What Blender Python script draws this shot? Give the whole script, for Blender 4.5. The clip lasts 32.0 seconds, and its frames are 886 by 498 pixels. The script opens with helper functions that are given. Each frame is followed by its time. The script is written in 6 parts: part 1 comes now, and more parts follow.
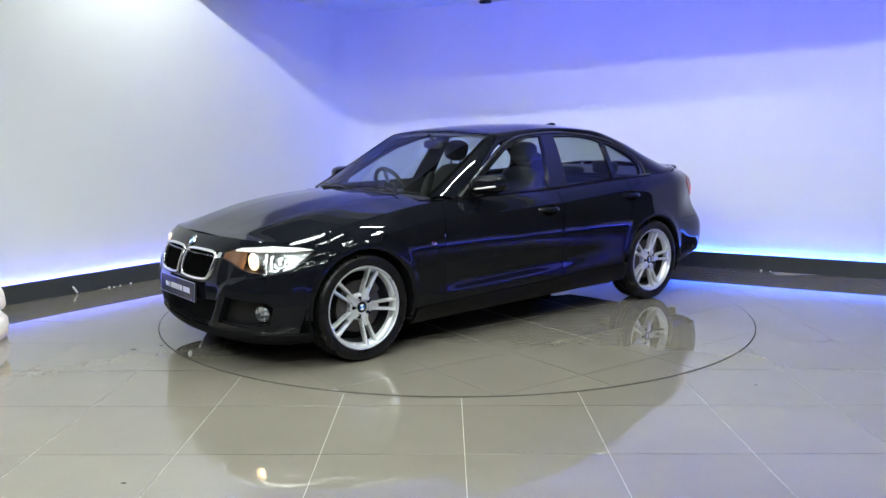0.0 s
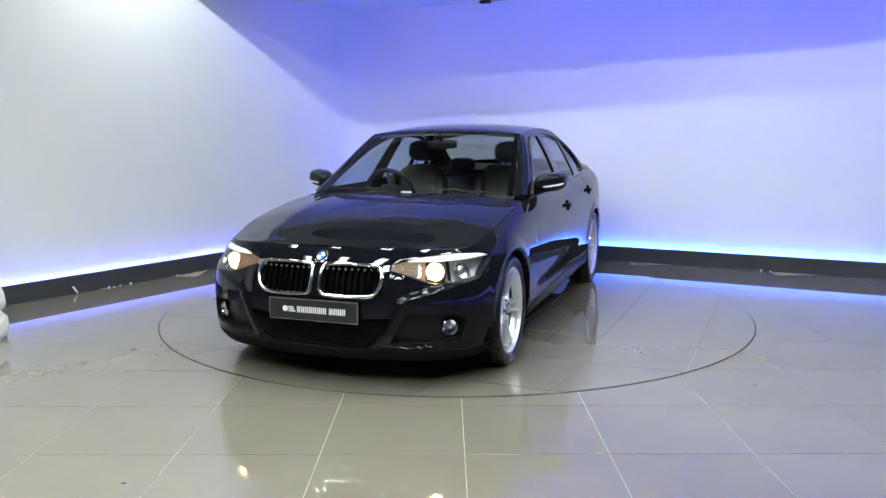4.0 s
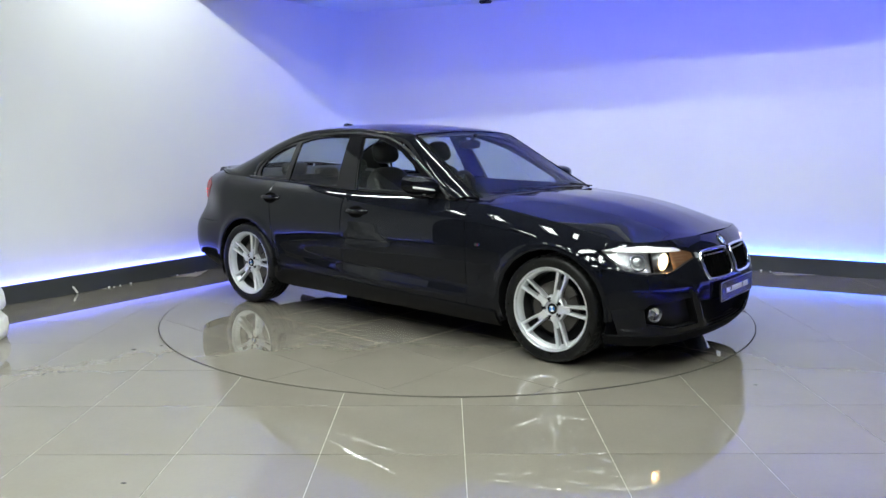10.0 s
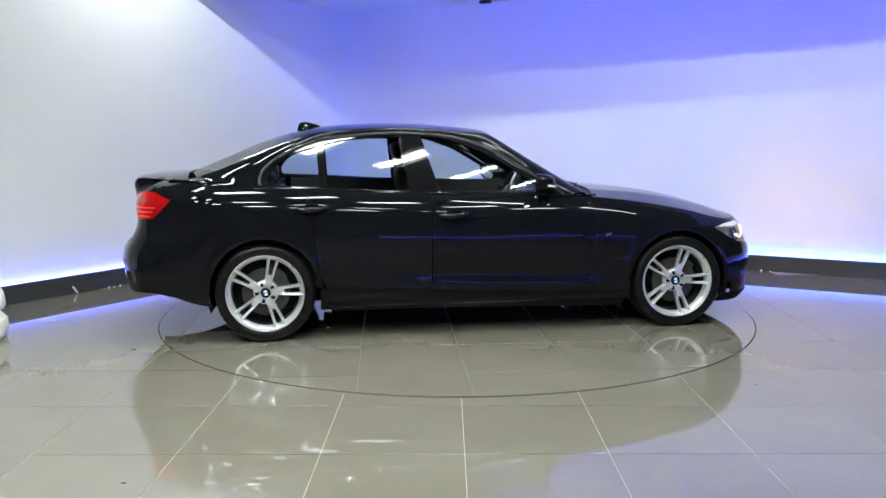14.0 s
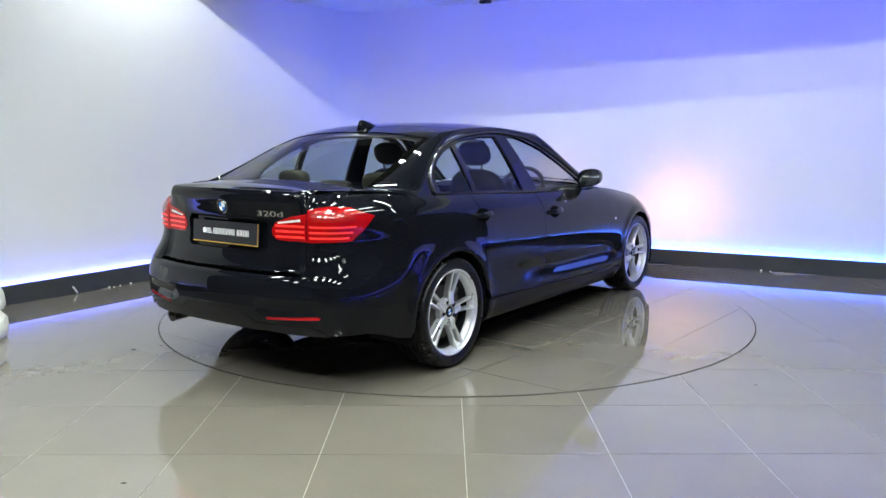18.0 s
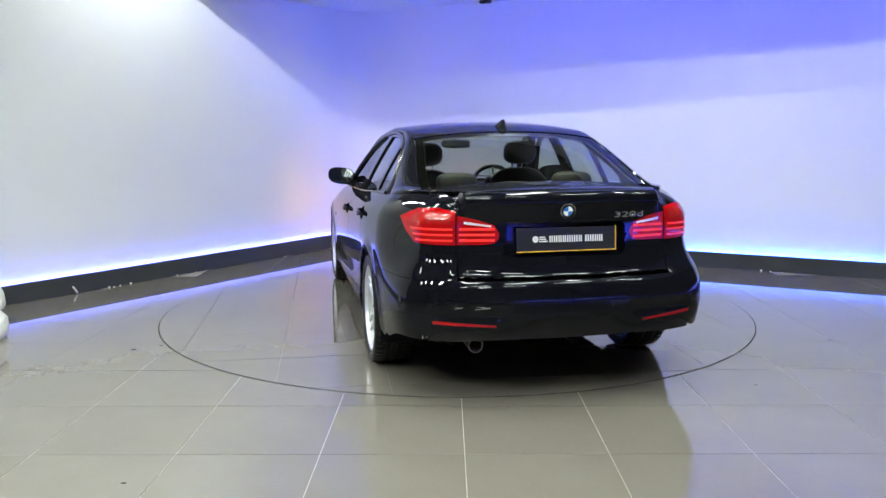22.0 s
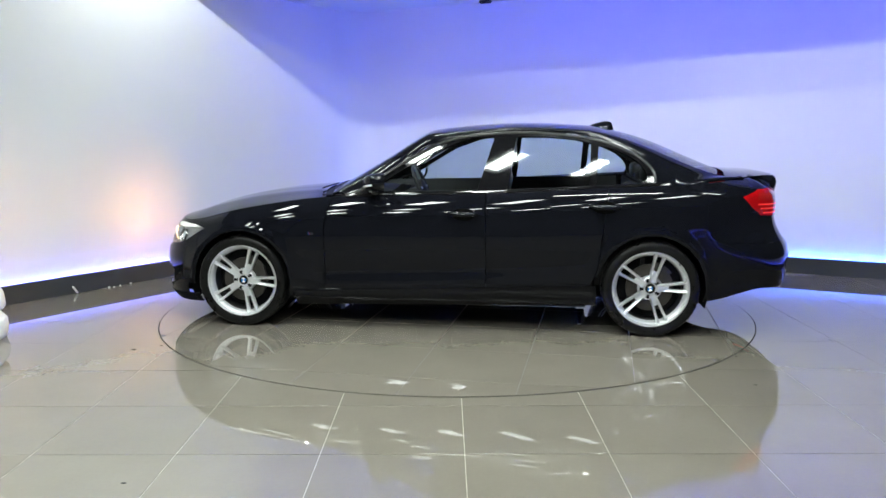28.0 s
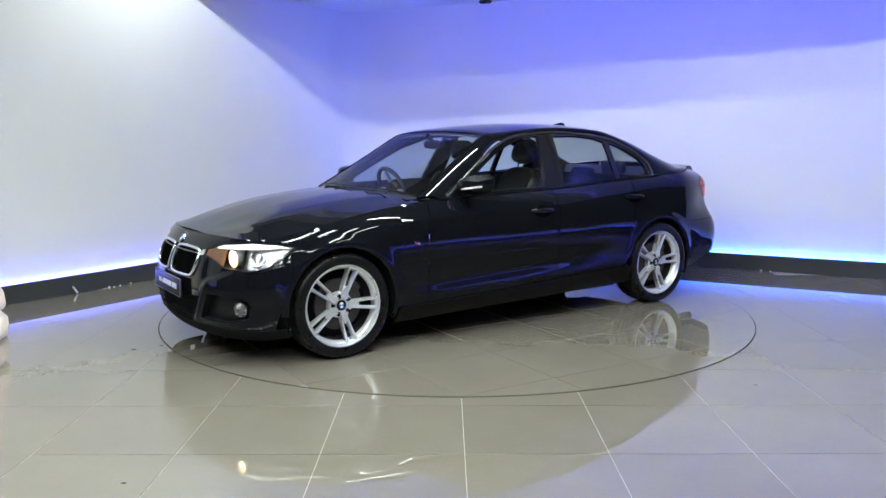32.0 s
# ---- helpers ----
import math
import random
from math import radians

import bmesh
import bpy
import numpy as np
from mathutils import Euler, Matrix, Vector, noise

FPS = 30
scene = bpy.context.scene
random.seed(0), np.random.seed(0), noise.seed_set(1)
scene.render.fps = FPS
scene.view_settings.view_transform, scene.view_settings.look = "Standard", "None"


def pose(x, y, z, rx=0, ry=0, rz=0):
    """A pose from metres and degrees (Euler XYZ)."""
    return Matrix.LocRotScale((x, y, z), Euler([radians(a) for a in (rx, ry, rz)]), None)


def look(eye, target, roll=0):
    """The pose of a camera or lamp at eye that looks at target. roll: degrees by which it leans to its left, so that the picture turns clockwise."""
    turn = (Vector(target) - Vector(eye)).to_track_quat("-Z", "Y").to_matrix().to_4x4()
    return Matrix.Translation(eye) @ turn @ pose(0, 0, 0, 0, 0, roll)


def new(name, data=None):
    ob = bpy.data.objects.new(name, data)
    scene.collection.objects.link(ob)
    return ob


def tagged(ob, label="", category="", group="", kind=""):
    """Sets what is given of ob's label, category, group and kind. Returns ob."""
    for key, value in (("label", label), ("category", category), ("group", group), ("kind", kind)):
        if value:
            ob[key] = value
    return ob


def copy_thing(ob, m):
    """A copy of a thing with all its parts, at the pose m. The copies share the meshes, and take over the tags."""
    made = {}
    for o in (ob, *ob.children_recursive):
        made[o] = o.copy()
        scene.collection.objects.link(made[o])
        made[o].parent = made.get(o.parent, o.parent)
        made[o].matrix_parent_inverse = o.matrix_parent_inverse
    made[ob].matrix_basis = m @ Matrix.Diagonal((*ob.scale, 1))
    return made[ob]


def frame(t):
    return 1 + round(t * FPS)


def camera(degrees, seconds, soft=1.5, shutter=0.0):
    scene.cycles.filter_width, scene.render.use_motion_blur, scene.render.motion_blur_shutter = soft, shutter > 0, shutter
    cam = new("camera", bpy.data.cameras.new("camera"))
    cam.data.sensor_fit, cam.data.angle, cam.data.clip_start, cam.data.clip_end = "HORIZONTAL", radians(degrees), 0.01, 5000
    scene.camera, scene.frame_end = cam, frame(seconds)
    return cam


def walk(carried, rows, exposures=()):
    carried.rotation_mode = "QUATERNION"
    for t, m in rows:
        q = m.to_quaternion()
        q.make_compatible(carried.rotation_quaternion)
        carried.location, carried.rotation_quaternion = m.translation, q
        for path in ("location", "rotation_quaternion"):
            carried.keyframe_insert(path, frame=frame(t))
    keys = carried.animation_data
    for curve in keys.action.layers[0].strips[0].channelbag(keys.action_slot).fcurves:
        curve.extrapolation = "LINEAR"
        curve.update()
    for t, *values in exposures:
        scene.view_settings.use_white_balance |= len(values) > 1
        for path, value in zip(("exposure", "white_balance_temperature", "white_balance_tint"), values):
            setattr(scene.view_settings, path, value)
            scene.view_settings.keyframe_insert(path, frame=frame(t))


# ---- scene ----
# camera on a tripod, one fixed pose
cam = camera(57.79, 32.0)
EYE = look((0.0, -6.2091, 1.3489), (-0.01553, -5.21956, 1.20566), -0.19)
walk(cam, [(0.0, EYE), (32.0, EYE)])

# ------------------------------------------------------------- world, exposure
world = bpy.data.worlds.new("world")
scene.world = world
world.use_nodes = True
world.node_tree.nodes["Background"].inputs[0].default_value = (0.02, 0.02, 0.03, 1)
world.node_tree.nodes["Background"].inputs[1].default_value = 0.0
scene.view_settings.exposure = 0.0

# strengths of the place's own lamps; LED_RETURN also feeds the added end-wall strip
TUBE = 79.0          # ceiling battens
LED_LEFT = 57.0      # strip behind the plinth, left wall
LED_RIGHT = 108.0
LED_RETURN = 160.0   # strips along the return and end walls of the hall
LED_COVE = 58.0      # hidden strip at the edge of the lowered ceiling

# ------------------------------------------------------------- materials


def material(name, base=(0.5, 0.5, 0.5), rough=0.5, metal=0.0, **more):
    m = bpy.data.materials.new(name)
    m.use_nodes = True
    b = m.node_tree.nodes["Principled BSDF"]
    b.inputs["Base Color"].default_value = (*base, 1)
    b.inputs["Roughness"].default_value = rough
    b.inputs["Metallic"].default_value = metal
    for key, value in more.items():
        socket = b.inputs[key.replace("_", " ")]
        socket.default_value = (*value, 1) if isinstance(value, tuple) else value
    return m


def node(m, kind, **settings):
    n = m.node_tree.nodes.new(kind)
    for key, value in settings.items():
        if key in n.inputs:
            n.inputs[key].default_value = value
    return n


def vary(m, scale=4.0, colour=0.12, rough=0.08, bump=0.0, bump_scale=60.0, spread=0.0):
    """Stains at one scale, grain at another, on colour, gloss and relief."""
    nt = m.node_tree
    b = nt.nodes["Principled BSDF"]
    co = nt.nodes.new("ShaderNodeTexCoord")
    big = node(m, "ShaderNodeTexNoise", Scale=scale, Detail=5.0)
    fine = node(m, "ShaderNodeTexNoise", Scale=bump_scale, Detail=3.0)
    for n in (big, fine):
        nt.links.new(co.outputs["Object"], n.inputs["Vector"])
    add = nt.nodes.new("ShaderNodeMath")
    add.operation = "MULTIPLY_ADD"
    nt.links.new(fine.outputs["Fac"], add.inputs[0])
    add.inputs[1].default_value = 0.35
    nt.links.new(big.outputs["Fac"], add.inputs[2])
    last = add.outputs[0]
    if spread:
        info = nt.nodes.new("ShaderNodeObjectInfo")
        more = nt.nodes.new("ShaderNodeMath")
        more.operation = "MULTIPLY_ADD"
        nt.links.new(info.outputs["Random"], more.inputs[0])
        more.inputs[1].default_value = spread
        nt.links.new(last, more.inputs[2])
        last = more.outputs[0]
    base = tuple(b.inputs["Base Color"].default_value)[:3]
    ramp = nt.nodes.new("ShaderNodeMapRange")
    ramp.inputs[1].default_value, ramp.inputs[2].default_value = 0.3, 1.05 + spread
    ramp.inputs[3].default_value, ramp.inputs[4].default_value = 1 - colour, 1 + colour
    nt.links.new(last, ramp.inputs[0])
    mix = nt.nodes.new("ShaderNodeVectorMath")
    mix.operation = "SCALE"
    mix.inputs[0].default_value = base
    nt.links.new(ramp.outputs[0], mix.inputs["Scale"])
    nt.links.new(mix.outputs[0], b.inputs["Base Color"])
    r0 = b.inputs["Roughness"].default_value
    rr = nt.nodes.new("ShaderNodeMapRange")
    rr.inputs[1].default_value, rr.inputs[2].default_value = 0.3, 1.05
    rr.inputs[3].default_value, rr.inputs[4].default_value = max(0.0, r0 - rough), r0 + rough
    nt.links.new(add.outputs[0], rr.inputs[0])
    nt.links.new(rr.outputs[0], b.inputs["Roughness"])
    if bump:
        bp = nt.nodes.new("ShaderNodeBump")
        bp.inputs["Strength"].default_value = bump
        bp.inputs["Distance"].default_value = 0.002
        nt.links.new(fine.outputs["Fac"], bp.inputs["Height"])
        nt.links.new(bp.outputs[0], b.inputs["Normal"])
    return m


def glow(name, colour, strength, base=(0.8, 0.8, 0.8)):
    m = material(name, base, 0.4)
    b = m.node_tree.nodes["Principled BSDF"]
    b.inputs["Emission Color"].default_value = (*colour, 1)
    b.inputs["Emission Strength"].default_value = strength
    return m


HALL_WALL = vary(material("dark_hall_paint", (0.035, 0.035, 0.04), 0.7), 1.5, 0.1, 0.05, 0.1, 120)
HALL_CEIL = vary(material("charcoal_hall_ceiling", (0.03, 0.03, 0.034), 0.8), 1.5, 0.1, 0.05, 0.1, 120)
WALL = vary(material("white_wall_paint", (0.78, 0.78, 0.78), 0.55), 1.3, 0.03, 0.05, 0.15, 220)
CEIL = vary(material("white_ceiling_paint", (0.72, 0.72, 0.73), 0.6), 2.0, 0.03, 0.05, 0.1, 160)
PLINTH = vary(material("charcoal_plinth_laminate", (0.045, 0.048, 0.052), 0.42), 3.0, 0.2, 0.08, 0.15, 150)
TILE = vary(material("polished_grey_porcelain", (0.157, 0.142, 0.118), 0.008, Specular_IOR_Level=1.0), 2.2, 0.12, 0.005, 0.002, 60, 0.25)
GROUT = vary(material("pale_grout", (0.29, 0.265, 0.22), 0.8), 8.0, 0.25, 0.1)
GROUT_DARK = vary(material("dark_grout", (0.11, 0.10, 0.095), 0.8), 8.0, 0.3, 0.1)
GAP = material("black_steel_rim", (0.012, 0.010, 0.009), 0.7, Specular_IOR_Level=0.1)
TUBE_GLOW = glow("batten_tube", (0.915, 1.0, 0.955), TUBE * 2.6)
TUBE_DIM = glow("dim_batten_diffuser", (0.915, 1.0, 0.955), TUBE * 0.90)
TUBE_FAR = glow("far_batten_diffuser", (0.915, 1.0, 0.955), TUBE * 1.25)
LED_TOP = glow("blue_cove_led_strip", (0.11, 0.13, 1.0), LED_COVE)
LED_L = glow("blue_led_strip", (0.10, 0.13, 1.0), LED_LEFT)
LED_R = glow("cyan_blue_led_strip", (0.035, 0.135, 1.0), LED_RIGHT)
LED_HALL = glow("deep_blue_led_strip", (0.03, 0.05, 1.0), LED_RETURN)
TRIM_HOUSING = material("dark_louvre_housing", (0.05, 0.05, 0.05), 0.6)

PAINT = vary(material("black_metallic_paint", (0.005, 0.0055, 0.008), 0.4, Coat_Weight=1.0, Coat_Roughness=0.006, Coat_IOR=1.34, Specular_IOR_Level=0.0), 30.0, 0.15, 0.03, 0.0, 900)
# gloss cut to keep the lit floor's reflection off the skirts
SKIRT = vary(material("low_gloss_black_paint", (0.005, 0.005, 0.006), 0.20, Specular_IOR_Level=0.13), 40, 0.15, 0.02)
TRIM = vary(material("satin_black_plastic", (0.010, 0.010, 0.011), 0.38, Specular_IOR_Level=0.22), 20, 0.2, 0.08, 0.1, 400)
# greyer than the gloss trim: colour helps the outline's reflection show
MOULDING = material("satin_black_moulding", (0.028, 0.028, 0.030), 0.20)
GLOSS = material("gloss_black_trim", (0.006, 0.006, 0.007), 0.06)
UNDER = vary(material("matt_black_underbody", (0.008, 0.008, 0.009), 0.8, Specular_IOR_Level=0.08), 9, 0.3, 0.1)
# glass print and grille slats; also the painted shade behind the door handles
DEAD_BLACK = material("dead_black_print_and_shade", (0.004, 0.004, 0.004), 0.9, Specular_IOR_Level=0.0)
CHROME = material("chrome", (0.86, 0.87, 0.88), 0.06, 1.0)
TIP = material("sooty_steel", (0.22, 0.21, 0.20), 0.3, 1.0)
RIB = material("dull_lamp_rib", (0.20, 0.12, 0.07), 0.5)
SATIN = material("satin_aluminium", (0.62, 0.63, 0.65), 0.28, 1.0)
ALLOY = vary(material("silver_alloy_lacquer", (0.71, 0.72, 0.74), 0.30, 0.62, Coat_Weight=0.25, Coat_Roughness=0.22), 14, 0.05, 0.05)
# shade behind the spokes is put into the barrel's dark colour
ALLOY_IN = vary(material("shade_dark_barrel", (0.03, 0.03, 0.032), 0.5, 0.3), 12, 0.3, 0.1)
RUBBER = vary(material("tyre_rubber", (0.005, 0.005, 0.005), 0.32, Specular_IOR_Level=0.26), 16, 0.3, 0.12, 0.2, 260)
# iron darkened too, for the shade inside the wheel
DISC = vary(material("brake_disc_iron", (0.06, 0.055, 0.05), 0.45, 0.6), 30, 0.2, 0.1)
CABIN = vary(material("black_cabin_leather", (0.009, 0.009, 0.010), 0.5), 18, 0.25, 0.1, 0.25, 300)
CABIN_GREY = vary(material("grey_headlining", (0.30, 0.28, 0.24), 0.85), 12, 0.1, 0.05, 0.2, 400)
SEAT_BACK = vary(material("dark_seat_leather", (0.014, 0.013, 0.011), 0.45), 18, 0.2, 0.1, 0.25, 300)
RED_LENS = glow("red_lamp_lens", (1.0, 0.015, 0.012), 0.05, (0.32, 0.002, 0.004))
RED_LENS.node_tree.nodes["Principled BSDF"].inputs["Roughness"].default_value = 0.08
TAIL_GLOW = glow("lit_red_tail_bar", (1.0, 0.03, 0.015), 0.5, (0.6, 0.02, 0.02))
RED_DARK = material("dark_red_lens_rib", (0.36, 0.010, 0.008), 0.15, Coat_Weight=1.0)
CLEAR_LENS = material("clear_reverse_lens", (0.75, 0.72, 0.70), 0.12)
REFLECTOR = material("red_reflector", (0.5, 0.006, 0.01), 0.2)
LAMP_CHROME = material("lamp_reflector_chrome", (0.8, 0.8, 0.82), 0.12, 1.0)
AMBER_GLOW = glow("warm_parking_light", (1.0, 0.48, 0.17), 1350.0)
BOWL = material("dull_silver_reflector", (0.40, 0.40, 0.41), 0.28, 0.8)
# emission on the reflector's rim paints the bulb's glare
WARM_RING = glow("reflector_rim_painted_glow", (1.0, 0.66, 0.30), 2.6, (0.8, 0.8, 0.8))
# no lamp itself: emission stands for light from the parking bulb
AMBER = glow("amber_lens_painted_glow", (1.0, 0.45, 0.13), 0.75, (0.13, 0.06, 0.03))


def fade_out(m, near, far, hot, cool):
    """Paints a bulb's light on a lens as emission that fades with distance across the car."""
    nt = m.node_tree
    co = nt.nodes.new("ShaderNodeTexCoord")
    sep = nt.nodes.new("ShaderNodeSeparateXYZ")
    size = nt.nodes.new("ShaderNodeMath")
    size.operation = "ABSOLUTE"
    ramp = nt.nodes.new("ShaderNodeMapRange")
    ramp.inputs[1].default_value, ramp.inputs[2].default_value = far, near
    ramp.inputs[3].default_value, ramp.inputs[4].default_value = cool, hot
    nt.links.new(co.outputs["Object"], sep.inputs[0])
    nt.links.new(sep.outputs[1], size.inputs[0])
    nt.links.new(size.outputs[0], ramp.inputs[0])
    nt.links.new(ramp.outputs[0], nt.nodes["Principled BSDF"].inputs["Emission Strength"])


fade_out(AMBER, 0.615, 0.54, 0.50, 0.03)
BROW_GLOW = glow("white_light_blade", (1.0, 0.98, 0.95), 0.22, (0.85, 0.85, 0.85))
PLATE_BLACK = material("black_plate_acrylic", (0.022, 0.022, 0.026), 0.25)
PLATE_WHITE = material("white_plate_print", (0.80, 0.80, 0.80), 0.4)
PLATE_YELLOW = material("yellow_plate_edge", (0.75, 0.42, 0.03), 0.4)
BADGE_BLUE = material("blue_enamel", (0.02, 0.16, 0.50), 0.15)
BADGE_WHITE = material("white_enamel", (0.85, 0.85, 0.86), 0.15)
SHEET = vary(material("white_dust_sheet", (0.74, 0.73, 0.71), 0.6), 5, 0.1, 0.1, 0.3, 40)


def glass(name, tint, mix=0.5, rough=0.0):
    """Thin tinted pane: mirror gloss by angle over a see-through tint."""
    m = bpy.data.materials.new(name)
    m.use_nodes = True
    nt = m.node_tree
    nt.nodes.clear()
    out = nt.nodes.new("ShaderNodeOutputMaterial")
    clear = nt.nodes.new("ShaderNodeBsdfTransparent")
    clear.inputs[0].default_value = (*tint, 1)
    gloss = nt.nodes.new("ShaderNodeBsdfGlossy")
    gloss.inputs["Roughness"].default_value = rough
    weight = nt.nodes.new("ShaderNodeLayerWeight")
    weight.inputs[0].default_value = 0.5
    power = nt.nodes.new("ShaderNodeMath")
    power.operation, power.inputs[1].default_value = "POWER", 4.5
    fresnel = nt.nodes.new("ShaderNodeMath")
    fresnel.operation = "MULTIPLY_ADD"
    fresnel.inputs[1].default_value, fresnel.inputs[2].default_value = 0.80, 0.042
    nt.links.new(weight.outputs["Facing"], power.inputs[0])
    nt.links.new(power.outputs[0], fresnel.inputs[0])
    blend = nt.nodes.new("ShaderNodeMixShader")
    nt.links.new(fresnel.outputs[0], blend.inputs[0])
    nt.links.new(clear.outputs[0], blend.inputs[1])
    nt.links.new(gloss.outputs[0], blend.inputs[2])
    nt.links.new(blend.outputs[0], out.inputs[0])
    return m


PANE = glass("tinted_car_glass", (0.71, 0.78, 0.79))
PANE_FRONT = glass("tinted_windscreen_glass", (0.58, 0.64, 0.65))
PANE_REAR = glass("green_tinted_rear_glass", (0.58, 0.62, 0.52))
LENS = glass("clear_lamp_lens", (0.92, 0.93, 0.94))
MIRROR = material("mirror_glass", (0.85, 0.87, 0.9), 0.01, 1.0)

# ------------------------------------------------------------- mesh helpers


def finish(bm, name, mat, smooth=True):
    me = bpy.data.meshes.new(name)
    bm.to_mesh(me)
    bm.free()
    for p in me.polygons:
        p.use_smooth = smooth
    me.materials.append(mat)
    return me


def panel_mesh(bm, name, mat, solid):
    """A body panel: returned edges of the given depth, shaded by the body's own curvature."""
    lay = bm.verts.layers.float_vector["body_normal"]
    count = len(bm.faces)
    if solid:
        made = bmesh.ops.extrude_edge_only(bm, edges=[e for e in bm.edges if e.is_boundary])["geom"]
        for v in made:
            if isinstance(v, bmesh.types.BMVert):
                v.co -= Vector(v[lay]) * solid
    bm.verts.index_update()
    ns = [Vector(v[lay]).normalized() for v in bm.verts]
    me = finish(bm, name, mat)
    loops = []
    for p in me.polygons:
        flip = p.index < count and p.normal.dot(ns[p.vertices[0]]) < 0
        for i in p.vertices:
            loops.append(p.normal.copy() if p.index >= count else -ns[i] if flip else ns[i])
    me.normals_split_custom_set(loops)
    return me


def part(name, bm, mat, parent, label="", smooth=True, solid=0.0, bevel=0.0, angle=35):
    if "body_normal" in bm.verts.layers.float_vector.keys():
        me = panel_mesh(bm, name, mat, solid)
        solid, smooth = 0.0, False
    else:
        me = finish(bm, name, mat, smooth)
    ob = new(name, me)
    ob.parent = parent
    if label:
        tagged(ob, label)
    if solid:
        s = ob.modifiers.new("solid", "SOLIDIFY")
        s.thickness, s.offset = solid, -1
        if smooth:
            s = ob.modifiers.new("split", "EDGE_SPLIT")
            s.split_angle = radians(40)
    if bevel:
        s = ob.modifiers.new("bevel", "BEVEL")
        s.width, s.segments, s.limit_method, s.angle_limit = bevel, 2, "ANGLE", radians(40)
    if smooth:
        me.set_sharp_from_angle(angle=radians(angle))
    return ob


def box(bm, x0, x1, y0, y1, z0, z1, m=None):
    vs = [bm.verts.new((x, y, z)) for x in (x0, x1) for y in (y0, y1) for z in (z0, z1)]
    for q in ((0, 1, 3, 2), (4, 6, 7, 5), (0, 4, 5, 1), (2, 3, 7, 6), (0, 2, 6, 4), (1, 5, 7, 3)):
        bm.faces.new([vs[i] for i in q])
    if m is not None:
        bmesh.ops.transform(bm, matrix=m, verts=vs)
    return vs


def sheet(bm, f, nu, nv, close_u=False, close_v=False, flip=False):
    """A grid of f(i/nu, j/nv)."""
    cu, cv = (nu if close_u else nu + 1), (nv if close_v else nv + 1)
    vs = [[bm.verts.new(f(i / nu, j / nv)) for j in range(cv)] for i in range(cu)]
    for i in range(nu):
        for j in range(nv):
            q = [vs[i][j], vs[(i + 1) % cu][j], vs[(i + 1) % cu][(j + 1) % cv], vs[i][(j + 1) % cv]]
            if len(set(q)) == 4:
                bm.faces.new(q[::-1] if flip else q)
    return vs


def lathe(bm, profile, n=48, axis="y", m=None, closed=False):
    """Turns (radius, along) pairs about an axis."""
    vs = []
    for i in range(n):
        a = 2 * math.pi * i / n
        ring = []
        for r, h in profile:
            ring.append(bm.verts.new((r * math.cos(a), h, r * math.sin(a)) if axis == "y" else (h, r * math.cos(a), r * math.sin(a)) if axis == "x" else (r * math.cos(a), r * math.sin(a), h)))
        vs.append(ring)
    k = len(profile)
    for i in range(n):
        for j in range(k if closed else k - 1):
            bm.faces.new((vs[i][j], vs[(i + 1) % n][j], vs[(i + 1) % n][(j + 1) % k], vs[i][(j + 1) % k]))
    if m is not None:
        bmesh.ops.transform(bm, matrix=m, verts=[v for r in vs for v in r])
    bmesh.ops.recalc_face_normals(bm, faces=bm.faces)


def tube(bm, pts, r, n=8, closed=False):
    """A round bar along points."""
    pts = [Vector(p) for p in pts]
    rings = []
    k = len(pts)
    for i, p in enumerate(pts):
        a, b = (pts[(i - 1) % k], pts[(i + 1) % k]) if closed else (pts[max(i - 1, 0)], pts[min(i + 1, k - 1)])
        q = (b - a).to_track_quat("Z", "Y")
        rings.append([bm.verts.new(p + q @ Vector((r * math.cos(2 * math.pi * j / n), r * math.sin(2 * math.pi * j / n), 0))) for j in range(n)])
    for i in range(k if closed else k - 1):
        for j in range(n):
            bm.faces.new((rings[i][j], rings[i][(j + 1) % n], rings[(i + 1) % k][(j + 1) % n], rings[(i + 1) % k][j]))
    if not closed:
        bm.faces.new(rings[0][::-1])
        bm.faces.new(rings[-1])
    bmesh.ops.recalc_face_normals(bm, faces=bm.faces)


def blob(bm, c, s, power=2.6, nu=20, nv=12, m=None):
    """A rounded cushion form."""
    def f(u, v):
        a, b = 2 * math.pi * u, math.pi * (v - 0.5)
        sg = lambda w: math.copysign(abs(w) ** (2 / power), w)
        return (c[0] + s[0] * sg(math.cos(b)) * sg(math.cos(a)), c[1] + s[1] * sg(math.cos(b)) * sg(math.sin(a)), c[2] + s[2] * sg(math.sin(b)))
    vs = sheet(bm, f, nu, nv, close_u=True)
    allv = [v for r in vs for v in r]
    bmesh.ops.remove_doubles(bm, verts=allv, dist=1e-5)
    if m is not None:
        bmesh.ops.transform(bm, matrix=m, verts=[v for v in allv if v.is_valid])


